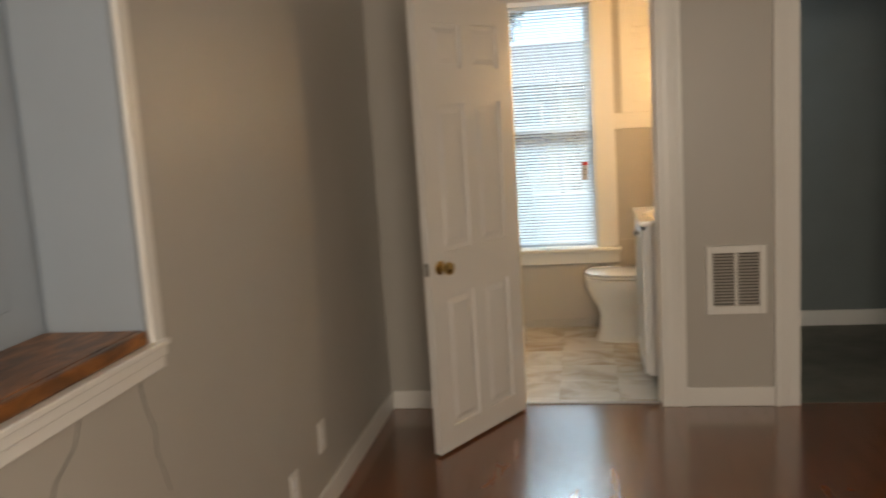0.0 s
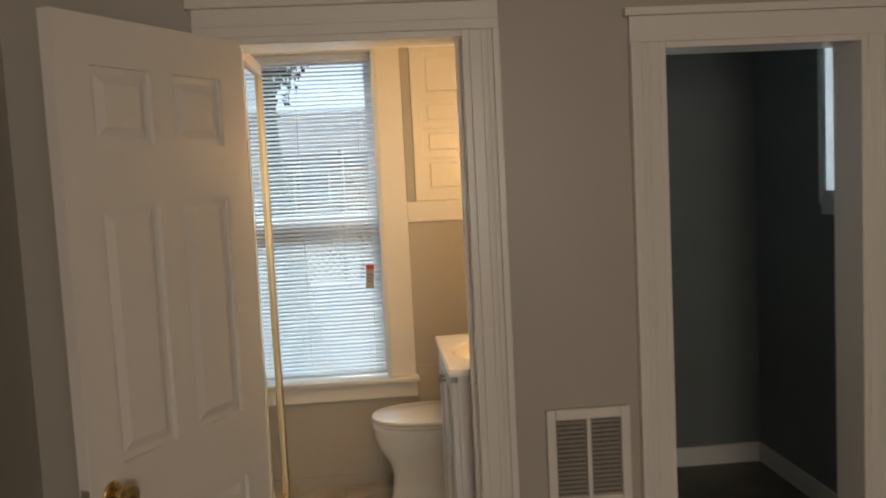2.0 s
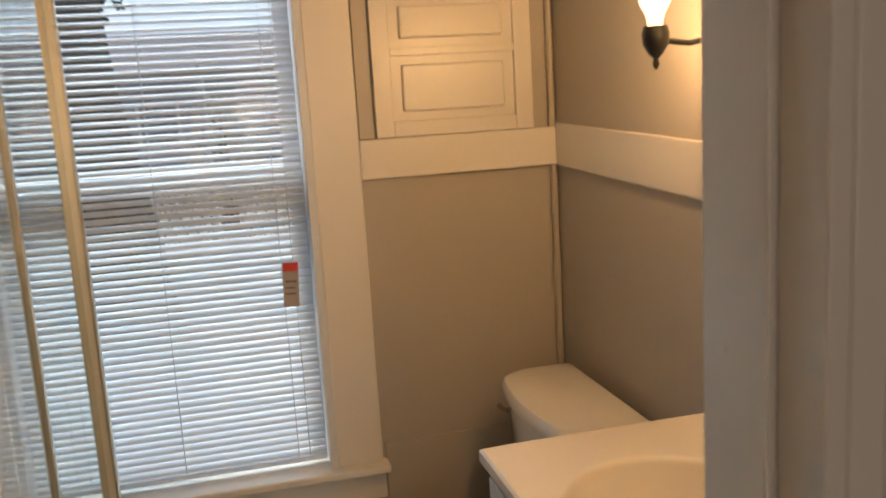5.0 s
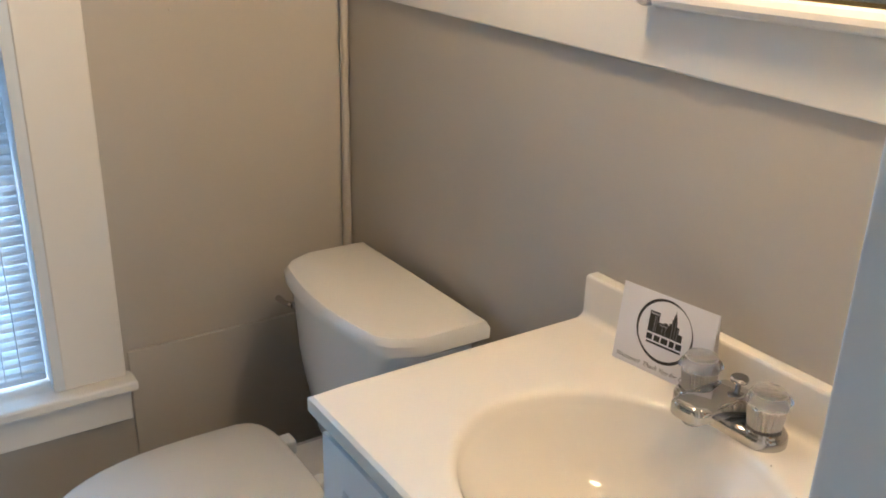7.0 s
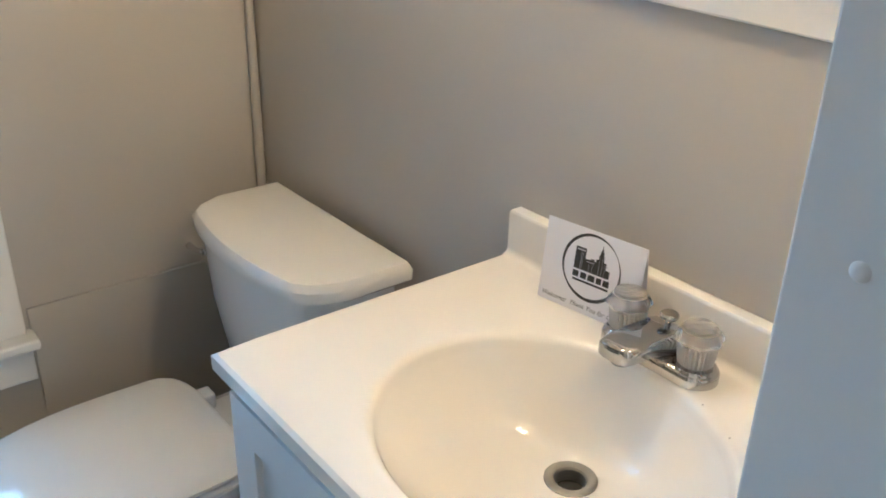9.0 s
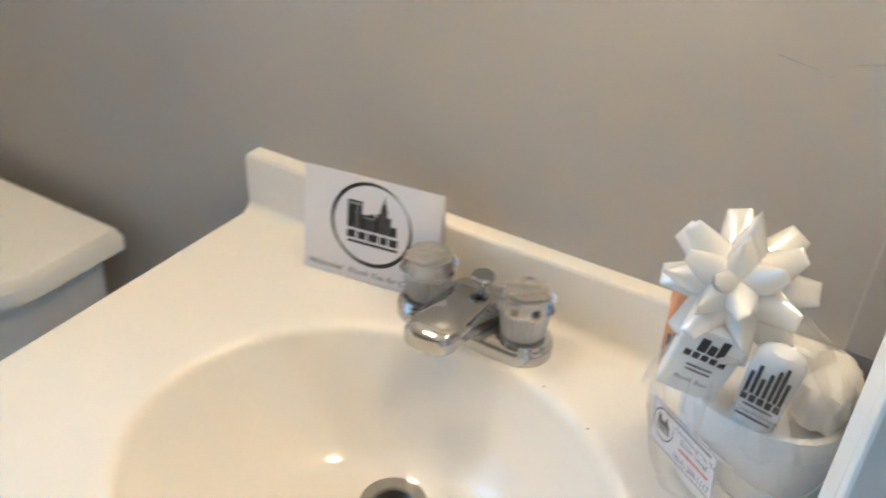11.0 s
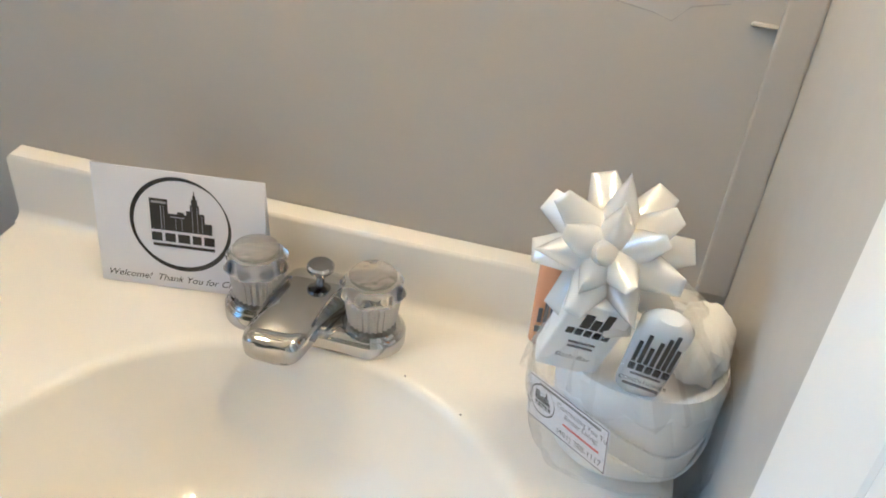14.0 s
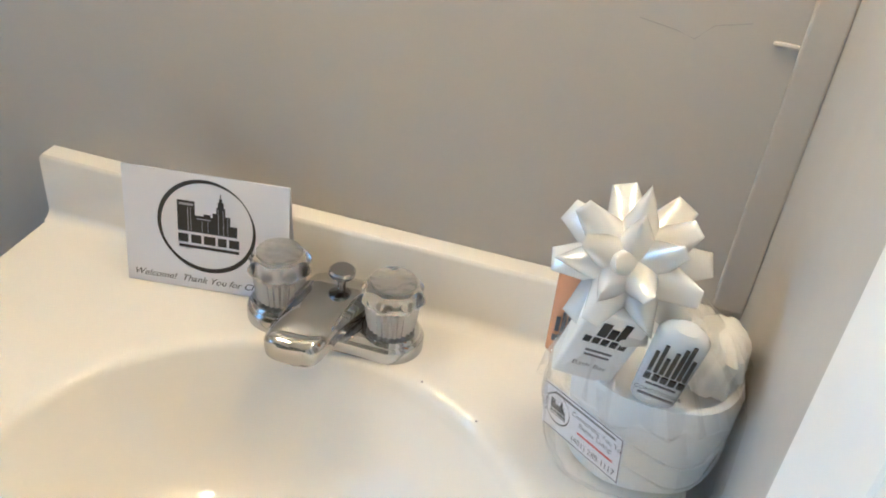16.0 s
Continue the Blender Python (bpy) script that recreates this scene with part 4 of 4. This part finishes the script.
    part("printed_bar", bm, INK, parent)


CW, CH = 0.147, 0.113
card = thing("welcome_card", "folded white greeting card with black skyline print, leaning", "card", basis((-0.077, -0.944, VT + 0.001), (0.15, -0.985, 0), (0.12, 0, 0.99)))
boxes("front_leaf", CARD, (0, CW, 0, CH, -0.0005, 0), parent=card)
bm = bmesh.new()
box(bm, 0, CW, -CH, 0, -0.0005, 0)
part("back_leaf", bm, CARD, card, m=Matrix.Translation((0, CH, -0.001)) @ pose(0, 0, 0, 14))
crest(card, CW * 0.505, CH * 0.565, CH * 0.385)
text_part("greeting", "Welcome!  Thank You for Choosing", 0.0092, INK, card, pose(CW * 0.5, CH * 0.085, 0.0004), shear=0.4)

# ---- gift: folded towel, toiletries, cellophane and bow ----
GC = Vector((-0.108, -1.408, VT))
gift = thing("gift_towel", "white towel folded as a basket, cellophane wrapped, on the vanity", "towel", Matrix.Translation(GC))


def rounded(bm, rings, seg=40, power=0.75, wob=0.0):
    lps = []
    for rx, ry, z in rings:
        lp = []
        for i in range(seg):
            a = 2 * math.pi * i / seg
            w = 1 + wob * noise.noise(Vector((3 * math.cos(a), 3 * math.sin(a), z * 60)))
            lp.append(bm.verts.new((rx * w * math.copysign(abs(math.cos(a)) ** power, math.cos(a)), ry * w * math.copysign(abs(math.sin(a)) ** power, math.sin(a)), z)))
        lps.append(lp)
    loft(bm, lps)


bm = bmesh.new()
rounded(bm, [(0.044, 0.048, 0.001), (0.051, 0.054, 0.006), (0.055, 0.057, 0.03), (0.058, 0.060, 0.065), (0.060, 0.061, 0.086), (0.057, 0.058, 0.095), (0.050, 0.052, 0.094), (0.046, 0.048, 0.075)], power=0.85, wob=0.03)
part("towel_basket", bm, TOWEL, gift, smooth=True)
for a0, a1, zz in ((2.2, 4.6, 0.052), (2.6, 5.0, 0.030)):
    bm = bmesh.new()
    tube(bm, [(0.0575 * math.copysign(abs(math.cos(a)) ** 0.85, math.cos(a)), 0.0595 * math.copysign(abs(math.sin(a)) ** 0.85, math.sin(a)), zz + 0.012 * math.sin(3 * a)) for a in [a0 + (a1 - a0) * k / 14 for k in range(15)]], 0.0012, 6)
    part("towel_fold", bm, TOWEL, gift, smooth=True)


def put(ob, x, y, z, rx=0, ry=0, rz=0):
    ob.matrix_world = pose(x, y, z, rx, ry, rz)
    return ob


bottle = put(thing("lotion_bottle", "small peach lotion bottle with dark print in the gift", "bottle"), -0.108, -1.341, VT + 0.074, 0, -6, 0)
bm = bmesh.new()
rounded(bm, [(0.008, 0.013, 0), (0.010, 0.017, 0.004), (0.010, 0.017, 0.075), (0.007, 0.011, 0.090), (0.006, 0.009, 0.100)], 24, 0.85)
part("bottle_body", bm, PEACH, bottle, smooth=True)
boxes("print", INK2, (-0.0108, -0.0101, 0.001, 0.004, 0.03, 0.060), (-0.0108, -0.0101, 0.005, 0.008, 0.03, 0.050), (-0.0108, -0.0101, 0.009, 0.012, 0.03, 0.044), (-0.0108, -0.0101, 0.000, 0.013, 0.020, 0.026), parent=bottle)
soap = put(thing("soap_box", "small white soap carton with dark skyline print", "soap box"), -0.144, -1.353, VT + 0.096, 11, -14, 8)
boxes("carton", SOAPB, (-0.010, 0.010, -0.021, 0.021, 0, 0.074), parent=soap, bevel=0.002)
sp = Matrix(((0, 0, -1, -0.0104), (-1, 0, 0, 0), (0, 1, 0, 0.0), (0, 0, 0, 1)))
boxes("print", INK, (-0.0108, -0.0102, 0.002, 0.008, 0.052, 0.066), (-0.0108, -0.0102, -0.004, 0.001, 0.052, 0.062), (-0.0108, -0.0102, -0.010, -0.005, 0.052, 0.070), *[(-0.0108, -0.0102, y, y + 0.0045, 0.0435, 0.0495) for y in (-0.0140, -0.0080, -0.0020, 0.0040, 0.0100)], parent=soap)
text_part("words", "Bath Bar", 0.007, INK2, soap, sp @ pose(0, 0.018, 0.0002))
boxes("print_line", INK2, (-0.0108, -0.0102, -0.009, 0.009, 0.034, 0.0355), (-0.0108, -0.0102, -0.009, 0.008, 0.029, 0.0305), parent=soap)
cond = put(thing("conditioner_bottle", "small clear conditioner bottle with black print", "bottle"), -0.151, -1.404, VT + 0.092, 6, -12, -4)
bm = bmesh.new()
rounded(bm, [(0.008, 0.012, 0), (0.0105, 0.0155, 0.004), (0.0105, 0.0170, 0.070), (0.008, 0.013, 0.076), (0.006, 0.008, 0.079)], 24, 0.85)
part("bottle_body", bm, CLEARB, cond, smooth=True)
towers = ((0.0105, 0.0130, 0.062), (0.0065, 0.0090, 0.070), (0.0025, 0.0050, 0.058), (-0.0015, 0.0010, 0.066), (-0.0055, -0.0030, 0.072), (-0.0090, -0.0065, 0.077), (-0.0125, -0.0100, 0.064))
boxes("print", INK, *[(-0.0118, -0.0107, a, b, 0.041, c) for a, b, c in towers], parent=cond)
boxes("name_bar", INK, *[(-0.0118, -0.0107, y, y + 0.0042, 0.0325, 0.0385) for y in (-0.0130, -0.0075, -0.0020, 0.0035, 0.0090)], parent=cond)
text_part("words", "CONDITIONER", 0.0058, INK, cond, Matrix.Translation((-0.0014, 0, 0)) @ sp @ pose(0, 0.022, 0.0002), squeeze=0.8)
boxes("print_line", INK2, (-0.0118, -0.0107, -0.012, 0.012, 0.0150, 0.0165), (-0.0118, -0.0107, -0.010, 0.010, 0.0275, 0.0285), parent=cond)
cloth = put(thing("washcloth", "rolled white washcloth tucked in the gift", "cloth"), -0.112, -1.442, VT + 0.105, 0, 0, 0)
bm = bmesh.new()
rounded(bm, [(0.018, 0.014, -0.02), (0.026, 0.018, -0.012), (0.029, 0.020, 0.004), (0.027, 0.019, 0.012), (0.026, 0.018, 0.018), (0.018, 0.012, 0.026), (0.008, 0.006, 0.029)], 48, 0.8, wob=0.30)
part("cloth_roll", bm, TOWEL, cloth, smooth=True)

lab = thing("gift_label", "white printed label tied to the gift, black and red lettering", "label", basis((-0.126, -1.331, VT + 0.060), (-0.055, -0.066, 0.012), (0.02, 0, 1)))
LW, LH = 0.082, 0.040
boxes("paper", CARD, (0, LW, -LH, 0, -0.0005, 0), parent=lab)
boxes("border", INK2, (0.001, LW - 0.001, -0.0016, -0.001, 0, 0.0004), (0.001, LW - 0.001, -LH + 0.001, -LH + 0.0016, 0, 0.0004), (LW - 0.0016, LW - 0.001, -LH + 0.001, -0.001, 0, 0.0004), parent=lab)
crest(lab, 0.016, -0.018, 0.013)
boxes("name_bar", INK2, (0.012, 0.074, -0.0058, -0.0040, 0, 0.0004), parent=lab)
text_part("slogan", "Connecting You To\nBetter Living!", 0.0062, INK, lab, pose(0.056, -0.0140, 0.0005))
boxes("web_bar", RED, (0.038, 0.074, -0.0256, -0.0240, 0, 0.0004), parent=lab)
text_part("phone", "(401) 288-1117", 0.0072, INK, lab, pose(0.055, -0.0330, 0.0005))

film = thing("cellophane_wrap", "clear crinkled cellophane gathered under the bow", "wrapping", Matrix.Translation(GC))


def film_skin(name, rings, jag, label):
    """A closed band of creased film through (rx, ry, z) rings, with sharp upright folds."""
    bm = bmesh.new()
    n, lps = 64, []
    for rx, ry, z in rings:
        lp = []
        for i in range(n):
            a = 2 * math.pi * i / n
            fold = abs(noise.noise(Vector((3.1 * math.cos(a), 3.1 * math.sin(a), z * 9)))) - 0.2
            w = 1 + jag * fold + 0.05 * noise.noise(Vector((5 * math.cos(a), 5 * math.sin(a), z * 45 + 7)))
            lp.append(bm.verts.new((-0.012 * (z / 0.15) + rx * w * math.copysign(abs(math.cos(a)) ** 0.85, math.cos(a)), 0.03 * (z / 0.168) ** 2 + ry * w * math.copysign(abs(math.sin(a)) ** 0.85, math.sin(a)), z)))
        lps.append(lp)
    for a, b in zip(lps, lps[1:]):
        for i in range(n):
            bm.faces.new((a[i], a[(i + 1) % n], b[(i + 1) % n], b[i]))
    ob = part(name, bm, FILM, film, label, smooth=True, sharp=24)
    ob.visible_shadow = False


film_skin("film_bag", ((0.058, 0.064, 0.0015), (0.066, 0.072, 0.008), (0.068, 0.074, 0.028), (0.069, 0.075, 0.050), (0.069, 0.074, 0.070), (0.067, 0.072, 0.090)), 0.16, "taut film round the towel")
film_skin("film_gather", ((0.067, 0.072, 0.090), (0.062, 0.066, 0.108), (0.054, 0.056, 0.126), (0.042, 0.043, 0.144), (0.030, 0.030, 0.158), (0.018, 0.018, 0.170)), 0.34, "pleated film drawn up to the knot")
for base, tipp, sag in (((0.045, -0.062, 0.002), (0.020, -0.086, 0.118), 0.010), ((-0.035, -0.066, 0.002), (-0.002, -0.088, 0.092), -0.008)):
    bm = bmesh.new()
    cols = []
    for i in range(9):
        u = i / 8
        p = Vector(base).lerp(Vector(tipp), u)
        cols.append([bm.verts.new(p + Vector((0.010 * math.sin(5 * u + 2 * v), -0.020 * v * math.sin(math.pi * min(1, u + 0.15)) * (1 + 0.3 * math.sin(9 * u)), sag * v * math.sin(3 * u)))) for v in (-0.6, 0.0, 0.5, 1.0)])
    for a, b in zip(cols, cols[1:]):
        for i in range(3):
            bm.faces.new((a[i], a[i + 1], b[i + 1], b[i]))
    flap = part("film_flap", bm, FILM, film, "loose folded edge of film", smooth=True, sharp=30)
    flap.visible_shadow = False

bow = thing("gift_bow", "glossy white star bow of looped ribbon on the gift", "bow", look((-0.130, -1.368, VT + 0.180), (-0.130 + 0.80, -1.368 + 0.03, VT + 0.180 - 0.58)))


def bow_loop(L, lift, az, r, twist, tip):
    """A ribbon loop: pinched at the knot, round in the middle, creased flat to a straight fold at the end."""
    bm = bmesh.new()
    lps = []
    q = 20
    for u in (0.0, 0.08, 0.18, 0.30, 0.42, 0.56, 0.70, 0.84, 0.95, 1.0):
        grow = min(1, (0.25 + u / 0.30 * 0.75))
        fall = max(0, (u - 0.30) / 0.70)
        wide = grow * (1 + (tip - 1) * fall)
        thick = grow * (1 - fall) ** 0.85
        lps.append([bm.verts.new((L * u, r * wide * math.cos(t), r * max(thick, 0.02) * math.sin(t))) for t in [2 * math.pi * k / q for k in range(q)]])
    for a, b in zip(lps, lps[1:]):
        for i in range(q):
            bm.faces.new((a[i], a[(i + 1) % q], b[(i + 1) % q], b[i]))
    bm.faces.new(lps[-1])
    part("ribbon_loop", bm, RIBBON, bow, smooth=True, sharp=70, m=pose(0, 0, 0, 0, 0, az) @ pose(0, 0, 0.002, 0, -lift, 0) @ pose(0, 0, 0, twist))


for cnt, L, lift, off, r, tip in ((8, 0.053, 2, 12, 0.0170, 0.48), (7, 0.052, 28, 38, 0.0165, 0.36), (5, 0.050, 55, 20, 0.0150, 0.28), (1, 0.046, 80, 200, 0.0125, 0.24)):
    for k in range(cnt):
        bow_loop(L * random.uniform(0.95, 1.05), lift + random.uniform(-5, 5), off + 360 * k / cnt + random.uniform(-6, 6), r, random.uniform(-20, 20) + (90 if k % 2 and lift > 20 else 0), tip)

# ---- shower stall ----
SX, SY = -1.175, -0.42
stall = thing("shower_stall", "gold framed glass shower enclosure on a white curb", "shower", pose(0, 0, 0))
boxes("curb", PORC, (BATH_L + 0.001, SX + 0.03, DW1 + 0.001, SY + 0.03, 0.001, 0.11), parent=stall, bevel=0.012)
boxes("header", TRIM, (SX - 0.018, SX + 0.018, DW1 + 0.02, SY, 2.0, 2.05), parent=stall, bevel=0.003)
boxes("end_header", GOLD, (BATH_L + 0.001, SX - 0.018, SY - 0.015, SY + 0.005, 2.01, 2.05), parent=stall, bevel=0.003)
boxes("corner_post", GOLD, (SX - 0.018, SX + 0.018, SY - 0.018, SY + 0.018, 0.11, 2.05), parent=stall, bevel=0.004, label="gold anodised corner post")
boxes("door_stile", GOLD, (SX - 0.008, SX + 0.008, -0.90, -0.888, 0.12, 2.0), parent=stall)
boxes("bottom_track", GOLD, (SX - 0.014, SX + 0.014, DW1 + 0.02, SY - 0.018, 0.11, 0.135), parent=stall)
for b in ((SX - 0.003, SX + 0.003, DW1 + 0.02, -0.90, 0.135, 2.0), (SX - 0.003, SX + 0.003, -0.888, SY - 0.018, 0.135, 2.0), (BATH_L + 0.002, SX - 0.018, SY - 0.006, SY - 0.001, 0.11, 2.01)):
    g = boxes("glass_panel", SCREEN, b, parent=stall)
    g.visible_shadow = False

# ---- out of the window ----
def plain(name, bm, material, label, category, kind=""):
    return tagged(part(name, bm, material), label, category, kind=kind)


GROUND = mat("pale_concrete_yard", (0.56, 0.60, 0.66), 0.8, scale=0.5, second=(0.44, 0.48, 0.54), bump=0.2)
bm = bmesh.new()
box(bm, -400, 400, -400, 600, -1.1, -0.55)
structure(plain("ground", bm, GROUND, "pale yard running away from the house", "ground"))
LAWN = mat("pale_grey_lawn", (0.36, 0.38, 0.38), 0.9, scale=1.2, second=(0.24, 0.26, 0.25), bump=0.6, bump_scale=8)
bm = bmesh.new()
box(bm, -60, 60, 6.2, 60, -0.55, -0.54)
tagged(plain("lawn", bm, LAWN, "pale grey lawn beyond the paving", "lawn"), kind="structure")
SKYB = mat("bright_overcast_sky", (0.62, 0.83, 1.0), 1.0, spread=0.02, scale=0.02, emission=0.85)
bm = bmesh.new()
box(bm, -120, 120, 90, 90.5, -5, 90)
box(bm, 119.5, 120, -90, 89.9, -5, 90)
structure(plain("backdrop", bm, SKYB, "bright overcast sky", "sky"))
BARK = mat("dark_bark", (0.06, 0.045, 0.035), 0.9, scale=8, bump=0.8)
LEAF = mat("dark_evergreen_leaf", (0.03, 0.05, 0.035), 0.7, spread=0.3, scale=3)
PALE = mat("pale_shrub_leaf", (0.62, 0.60, 0.52), 0.7, spread=0.2, scale=6)


def tree(x, y, h, r, leaf, n, label):
    t = thing("tree", label, "tree", pose(x, y, -0.55))
    bm = bmesh.new()
    tube(bm, [(0, 0, -0.05), (0.05, 0.02, h * 0.4), (0.0, 0.05, h * 0.7), (0.08, 0, h)], [0.16, 0.13, 0.08, 0.02], 10)
    for k in range(9):
        a, z = k * 2.4, h * (0.3 + 0.07 * k)
        tube(bm, [(0.03, 0, z), (r * 0.5 * math.cos(a), r * 0.5 * math.sin(a), z + 0.25), (r * 0.9 * math.cos(a), r * 0.9 * math.sin(a), z + 0.3)], [0.05, 0.03, 0.008], 6)
    part("trunk", bm, BARK, t)
    vs, fs = [], []
    for _ in range(n):
        z = random.uniform(0.22, 1.02)
        rad = r * (1.15 - 0.75 * z) * math.sqrt(random.uniform(0.05, 1)) * random.uniform(0.75, 1.15)
        a = random.uniform(0, 6.283)
        p = Vector((rad * math.cos(a), rad * math.sin(a), z * h))
        q = Euler((random.uniform(0, 6), random.uniform(0, 6), random.uniform(0, 6))).to_matrix()
        s = random.uniform(0.025, 0.075)
        b = len(vs)
        vs += [tuple(p + q @ Vector(c)) for c in ((-s, 0, 0), (0, -s * 0.5, 0.02), (s, 0, 0), (0, s * 0.5, 0.02))]
        fs.append((b, b + 1, b + 2, b + 3))
    me = bpy.data.meshes.new("crown")
    me.from_pydata(vs, [], fs)
    me.materials.append(leaf)
    c = new("crown", me)
    c.parent = t


# the old tree that leans close to the window
old = thing("tree", "old dark tree with a thick flared trunk near the window", "tree", pose(-1.86, 3.3, -0.55))
bm = bmesh.new()
tube(bm, [(-0.05, 0, -0.10), (-0.02, 0, 0.15), (0.0, 0, 0.55), (0.02, 0, 1.0), (0.0, 0, 1.6), (-0.02, 0, 2.2), (-0.02, 0.05, 2.8), (0.05, 0.4, 3.9), (0.2, 0.8, 5.2)], [1.05, 0.86, 0.70, 0.60, 0.49, 0.41, 0.38, 0.28, 0.16], 22)
for v in bm.verts:
    v.co += Vector((1, 0.6, 0)) * 0.05 * noise.noise(Vector((v.co.x * 4, v.co.y * 4, v.co.z * 1.2)))
part("trunk", bm, BARK, old, smooth=True)
for pts, rad in (([(0.05, 0.15, 2.7), (0.25, 0.5, 3.3), (0.55, 0.8, 4.1), (0.8, 1.0, 4.9)], [0.2, 0.15, 0.10, 0.04]),
                 ([(-0.1, 0.05, 2.8), (-0.6, 0.3, 3.3), (-1.4, 0.5, 3.7)], [0.2, 0.14, 0.06])):
    bm = bmesh.new()
    tube(bm, pts, rad, 10)
    part("limb", bm, BARK, old, smooth=True)
vs, fs = [], []
for _ in range(15000):
    p = Vector((random.gauss(0.1, 0.9), 1.1 + random.uniform(-0.9, 1.2), random.gauss(4.2, 0.75)))
    if p.x > 0.50 * (p.z - 2.3) or p.z < 2.75 + 0.3 * noise.noise(p * 2) or noise.noise(p * 1.6) < -0.28:
        continue
    q = Euler((random.uniform(0, 6), random.uniform(0, 6), random.uniform(0, 6))).to_matrix()
    r = random.uniform(0.03, 0.08)
    b = len(vs)
    vs += [tuple(p + q @ Vector(c)) for c in ((-r, 0, 0), (0, -r * 0.5, 0.02), (r, 0, 0), (0, r * 0.5, 0.02))]
    fs.append((b, b + 1, b + 2, b + 3))
me = bpy.data.meshes.new("crown")
me.from_pydata(vs, [], fs)
me.materials.append(LEAF)
new("crown", me).parent = old
YARDW = mat("pale_concrete_wall", (0.62, 0.66, 0.70), 0.8, scale=2, bump=0.2)
tagged(boxes("yard_wall", YARDW, (-12, 12, 4.30, 4.55, -0.56, 0.50), bevel=0.02), "low pale concrete wall carrying the fence", "wall", kind="structure")
tree(-0.9, 13.0, 2.2, 1.0, PALE, 2500, "pale flowering shrub by the fence")
HPANE = mat("far_window_glass", (0.22, 0.25, 0.30), 0.15)
house = thing("neighbour_house", "grey sided low house beyond the fence", "house", pose(1.0, 24, -0.55))
boxes("wall", mat("grey_siding", (0.33, 0.36, 0.43), 0.8, scale=3, bump=0.3), (-9, 9, 0, 7, 0, 2.9), parent=house)
bm = bmesh.new()
v = [bm.verts.new(p) for p in ((-9.4, -0.5, 2.85), (9.4, -0.5, 2.85), (9.4, 7.5, 2.85), (-9.4, 7.5, 2.85), (-9.4, 3.5, 4.5), (9.4, 3.5, 4.5))]
for f in ((0, 1, 5, 4), (2, 3, 4, 5), (0, 4, 3), (1, 2, 5), (0, 3, 2, 1)):
    bm.faces.new([v[i] for i in f])
part("roof", bm, mat("slate_roof", (0.27, 0.30, 0.35), 0.9, scale=4, bump=0.4), house)
for x in (-6.5, -3.6, -0.7, 2.2, 5.1):
    w = boxes("window", TRIM, (x - 0.6, x + 0.6, -0.06, 0.0, 1.0, 2.3), parent=house)
    boxes("pane", HPANE, (x - 0.5, x + 0.5, -0.08, -0.06, 1.1, 2.2), parent=w)
fence = thing("chain_link_fence", "grey chain-link fence with steel posts in the yard", "fence", pose(0, 4.42, 0.50))
STEEL = mat("galvanised_steel", (0.45, 0.46, 0.48), 0.5, metal=0.7)
for k in range(6):
    bm = bmesh.new()
    lathe(bm, [(0.03, 0), (0.03, 1.30), (0.015, 1.33)], 10, pose(-5 + 2 * k, 0, 0))
    part("post", bm, STEEL, fence)
bm = bmesh.new()
tube(bm, [(-5, 0, 1.25), (5, 0, 1.25)], 0.02, 6)
part("top_rail", bm, STEEL, fence)
vs, fs = [], []
for k in range(160):
    for sgn in (-1, 1):
        x = -6.2 + k * 0.078
        b = len(vs)
        vs += [(x, 0.0, 0.03), (x + 0.009, 0.0, 0.03), (x + 0.009 + sgn * 1.2, 0.004 * sgn, 1.23), (x + sgn * 1.2, 0.004 * sgn, 1.23)]
        fs.append((b, b + 1, b + 2, b + 3))
me = bpy.data.meshes.new("wire_mesh")
me.from_pydata(vs, [], fs)
me.materials.append(STEEL)
wm = new("wire_mesh", me)
wm.parent = fence

# ---- hall floor boards, last ----
floor_hall = structure(boxes("floor_hall", DARK, (LEFT_HALL, HALL_RIGHT, HALL_BACK, DW0 + 0.035, -0.02, -0.006)), "glossy red-brown wooden board floor", "floor")
PW = 0.086
board_meshes = {}
x = LEFT_HALL
row = 0
while x < HALL_RIGHT - 0.01:
    w = min(PW, HALL_RIGHT - x) - 0.0006
    y = DW0 + 0.034
    first = True
    while y > HALL_BACK + 0.01:
        ln = min([0.9, 1.35, 1.8, 1.15][(row * 7 + int(-y * 3)) % 4] * (0.55 if first else 1), y - HALL_BACK)
        first = False
        key = (round(w, 4), round(ln, 3))
        if key not in board_meshes:
            bm = bmesh.new()
            box(bm, 0, w, -ln + 0.0006, 0, -0.006, 0.0)
            board_meshes[key] = mesh_of("floor_board", bm, WOODF)
        o = new("floor_board", board_meshes[key])
        o.parent = floor_hall
        o.location = (x, y, random.uniform(-0.00015, 0.0001))
        y -= ln
    x += PW
    row += 1

# ---- vinyl tiles of the bathroom floor ----
TS = 0.305
tile_meshes = {}
x = -0.001
while x > BATH_L + 0.01:
    y = -0.001
    while y > DW0 + 0.06:
        w, d = min(TS, x - BATH_L), min(TS, y - (DW0 + 0.056))
        key = (round(w, 3), round(d, 3))
        if key not in tile_meshes:
            bm = bmesh.new()
            box(bm, -w + 0.0006, 0, -d + 0.0006, 0, -0.003, 0.0, bevel=0.0004)
            tile_meshes[key] = mesh_of("vinyl_tile", bm, VINYL)
        o = new("vinyl_tile", tile_meshes[key])
        o.parent = floor_bath
        o.location = (x, y, random.uniform(-0.0003, 0.0002))
        y -= TS
    x -= TS
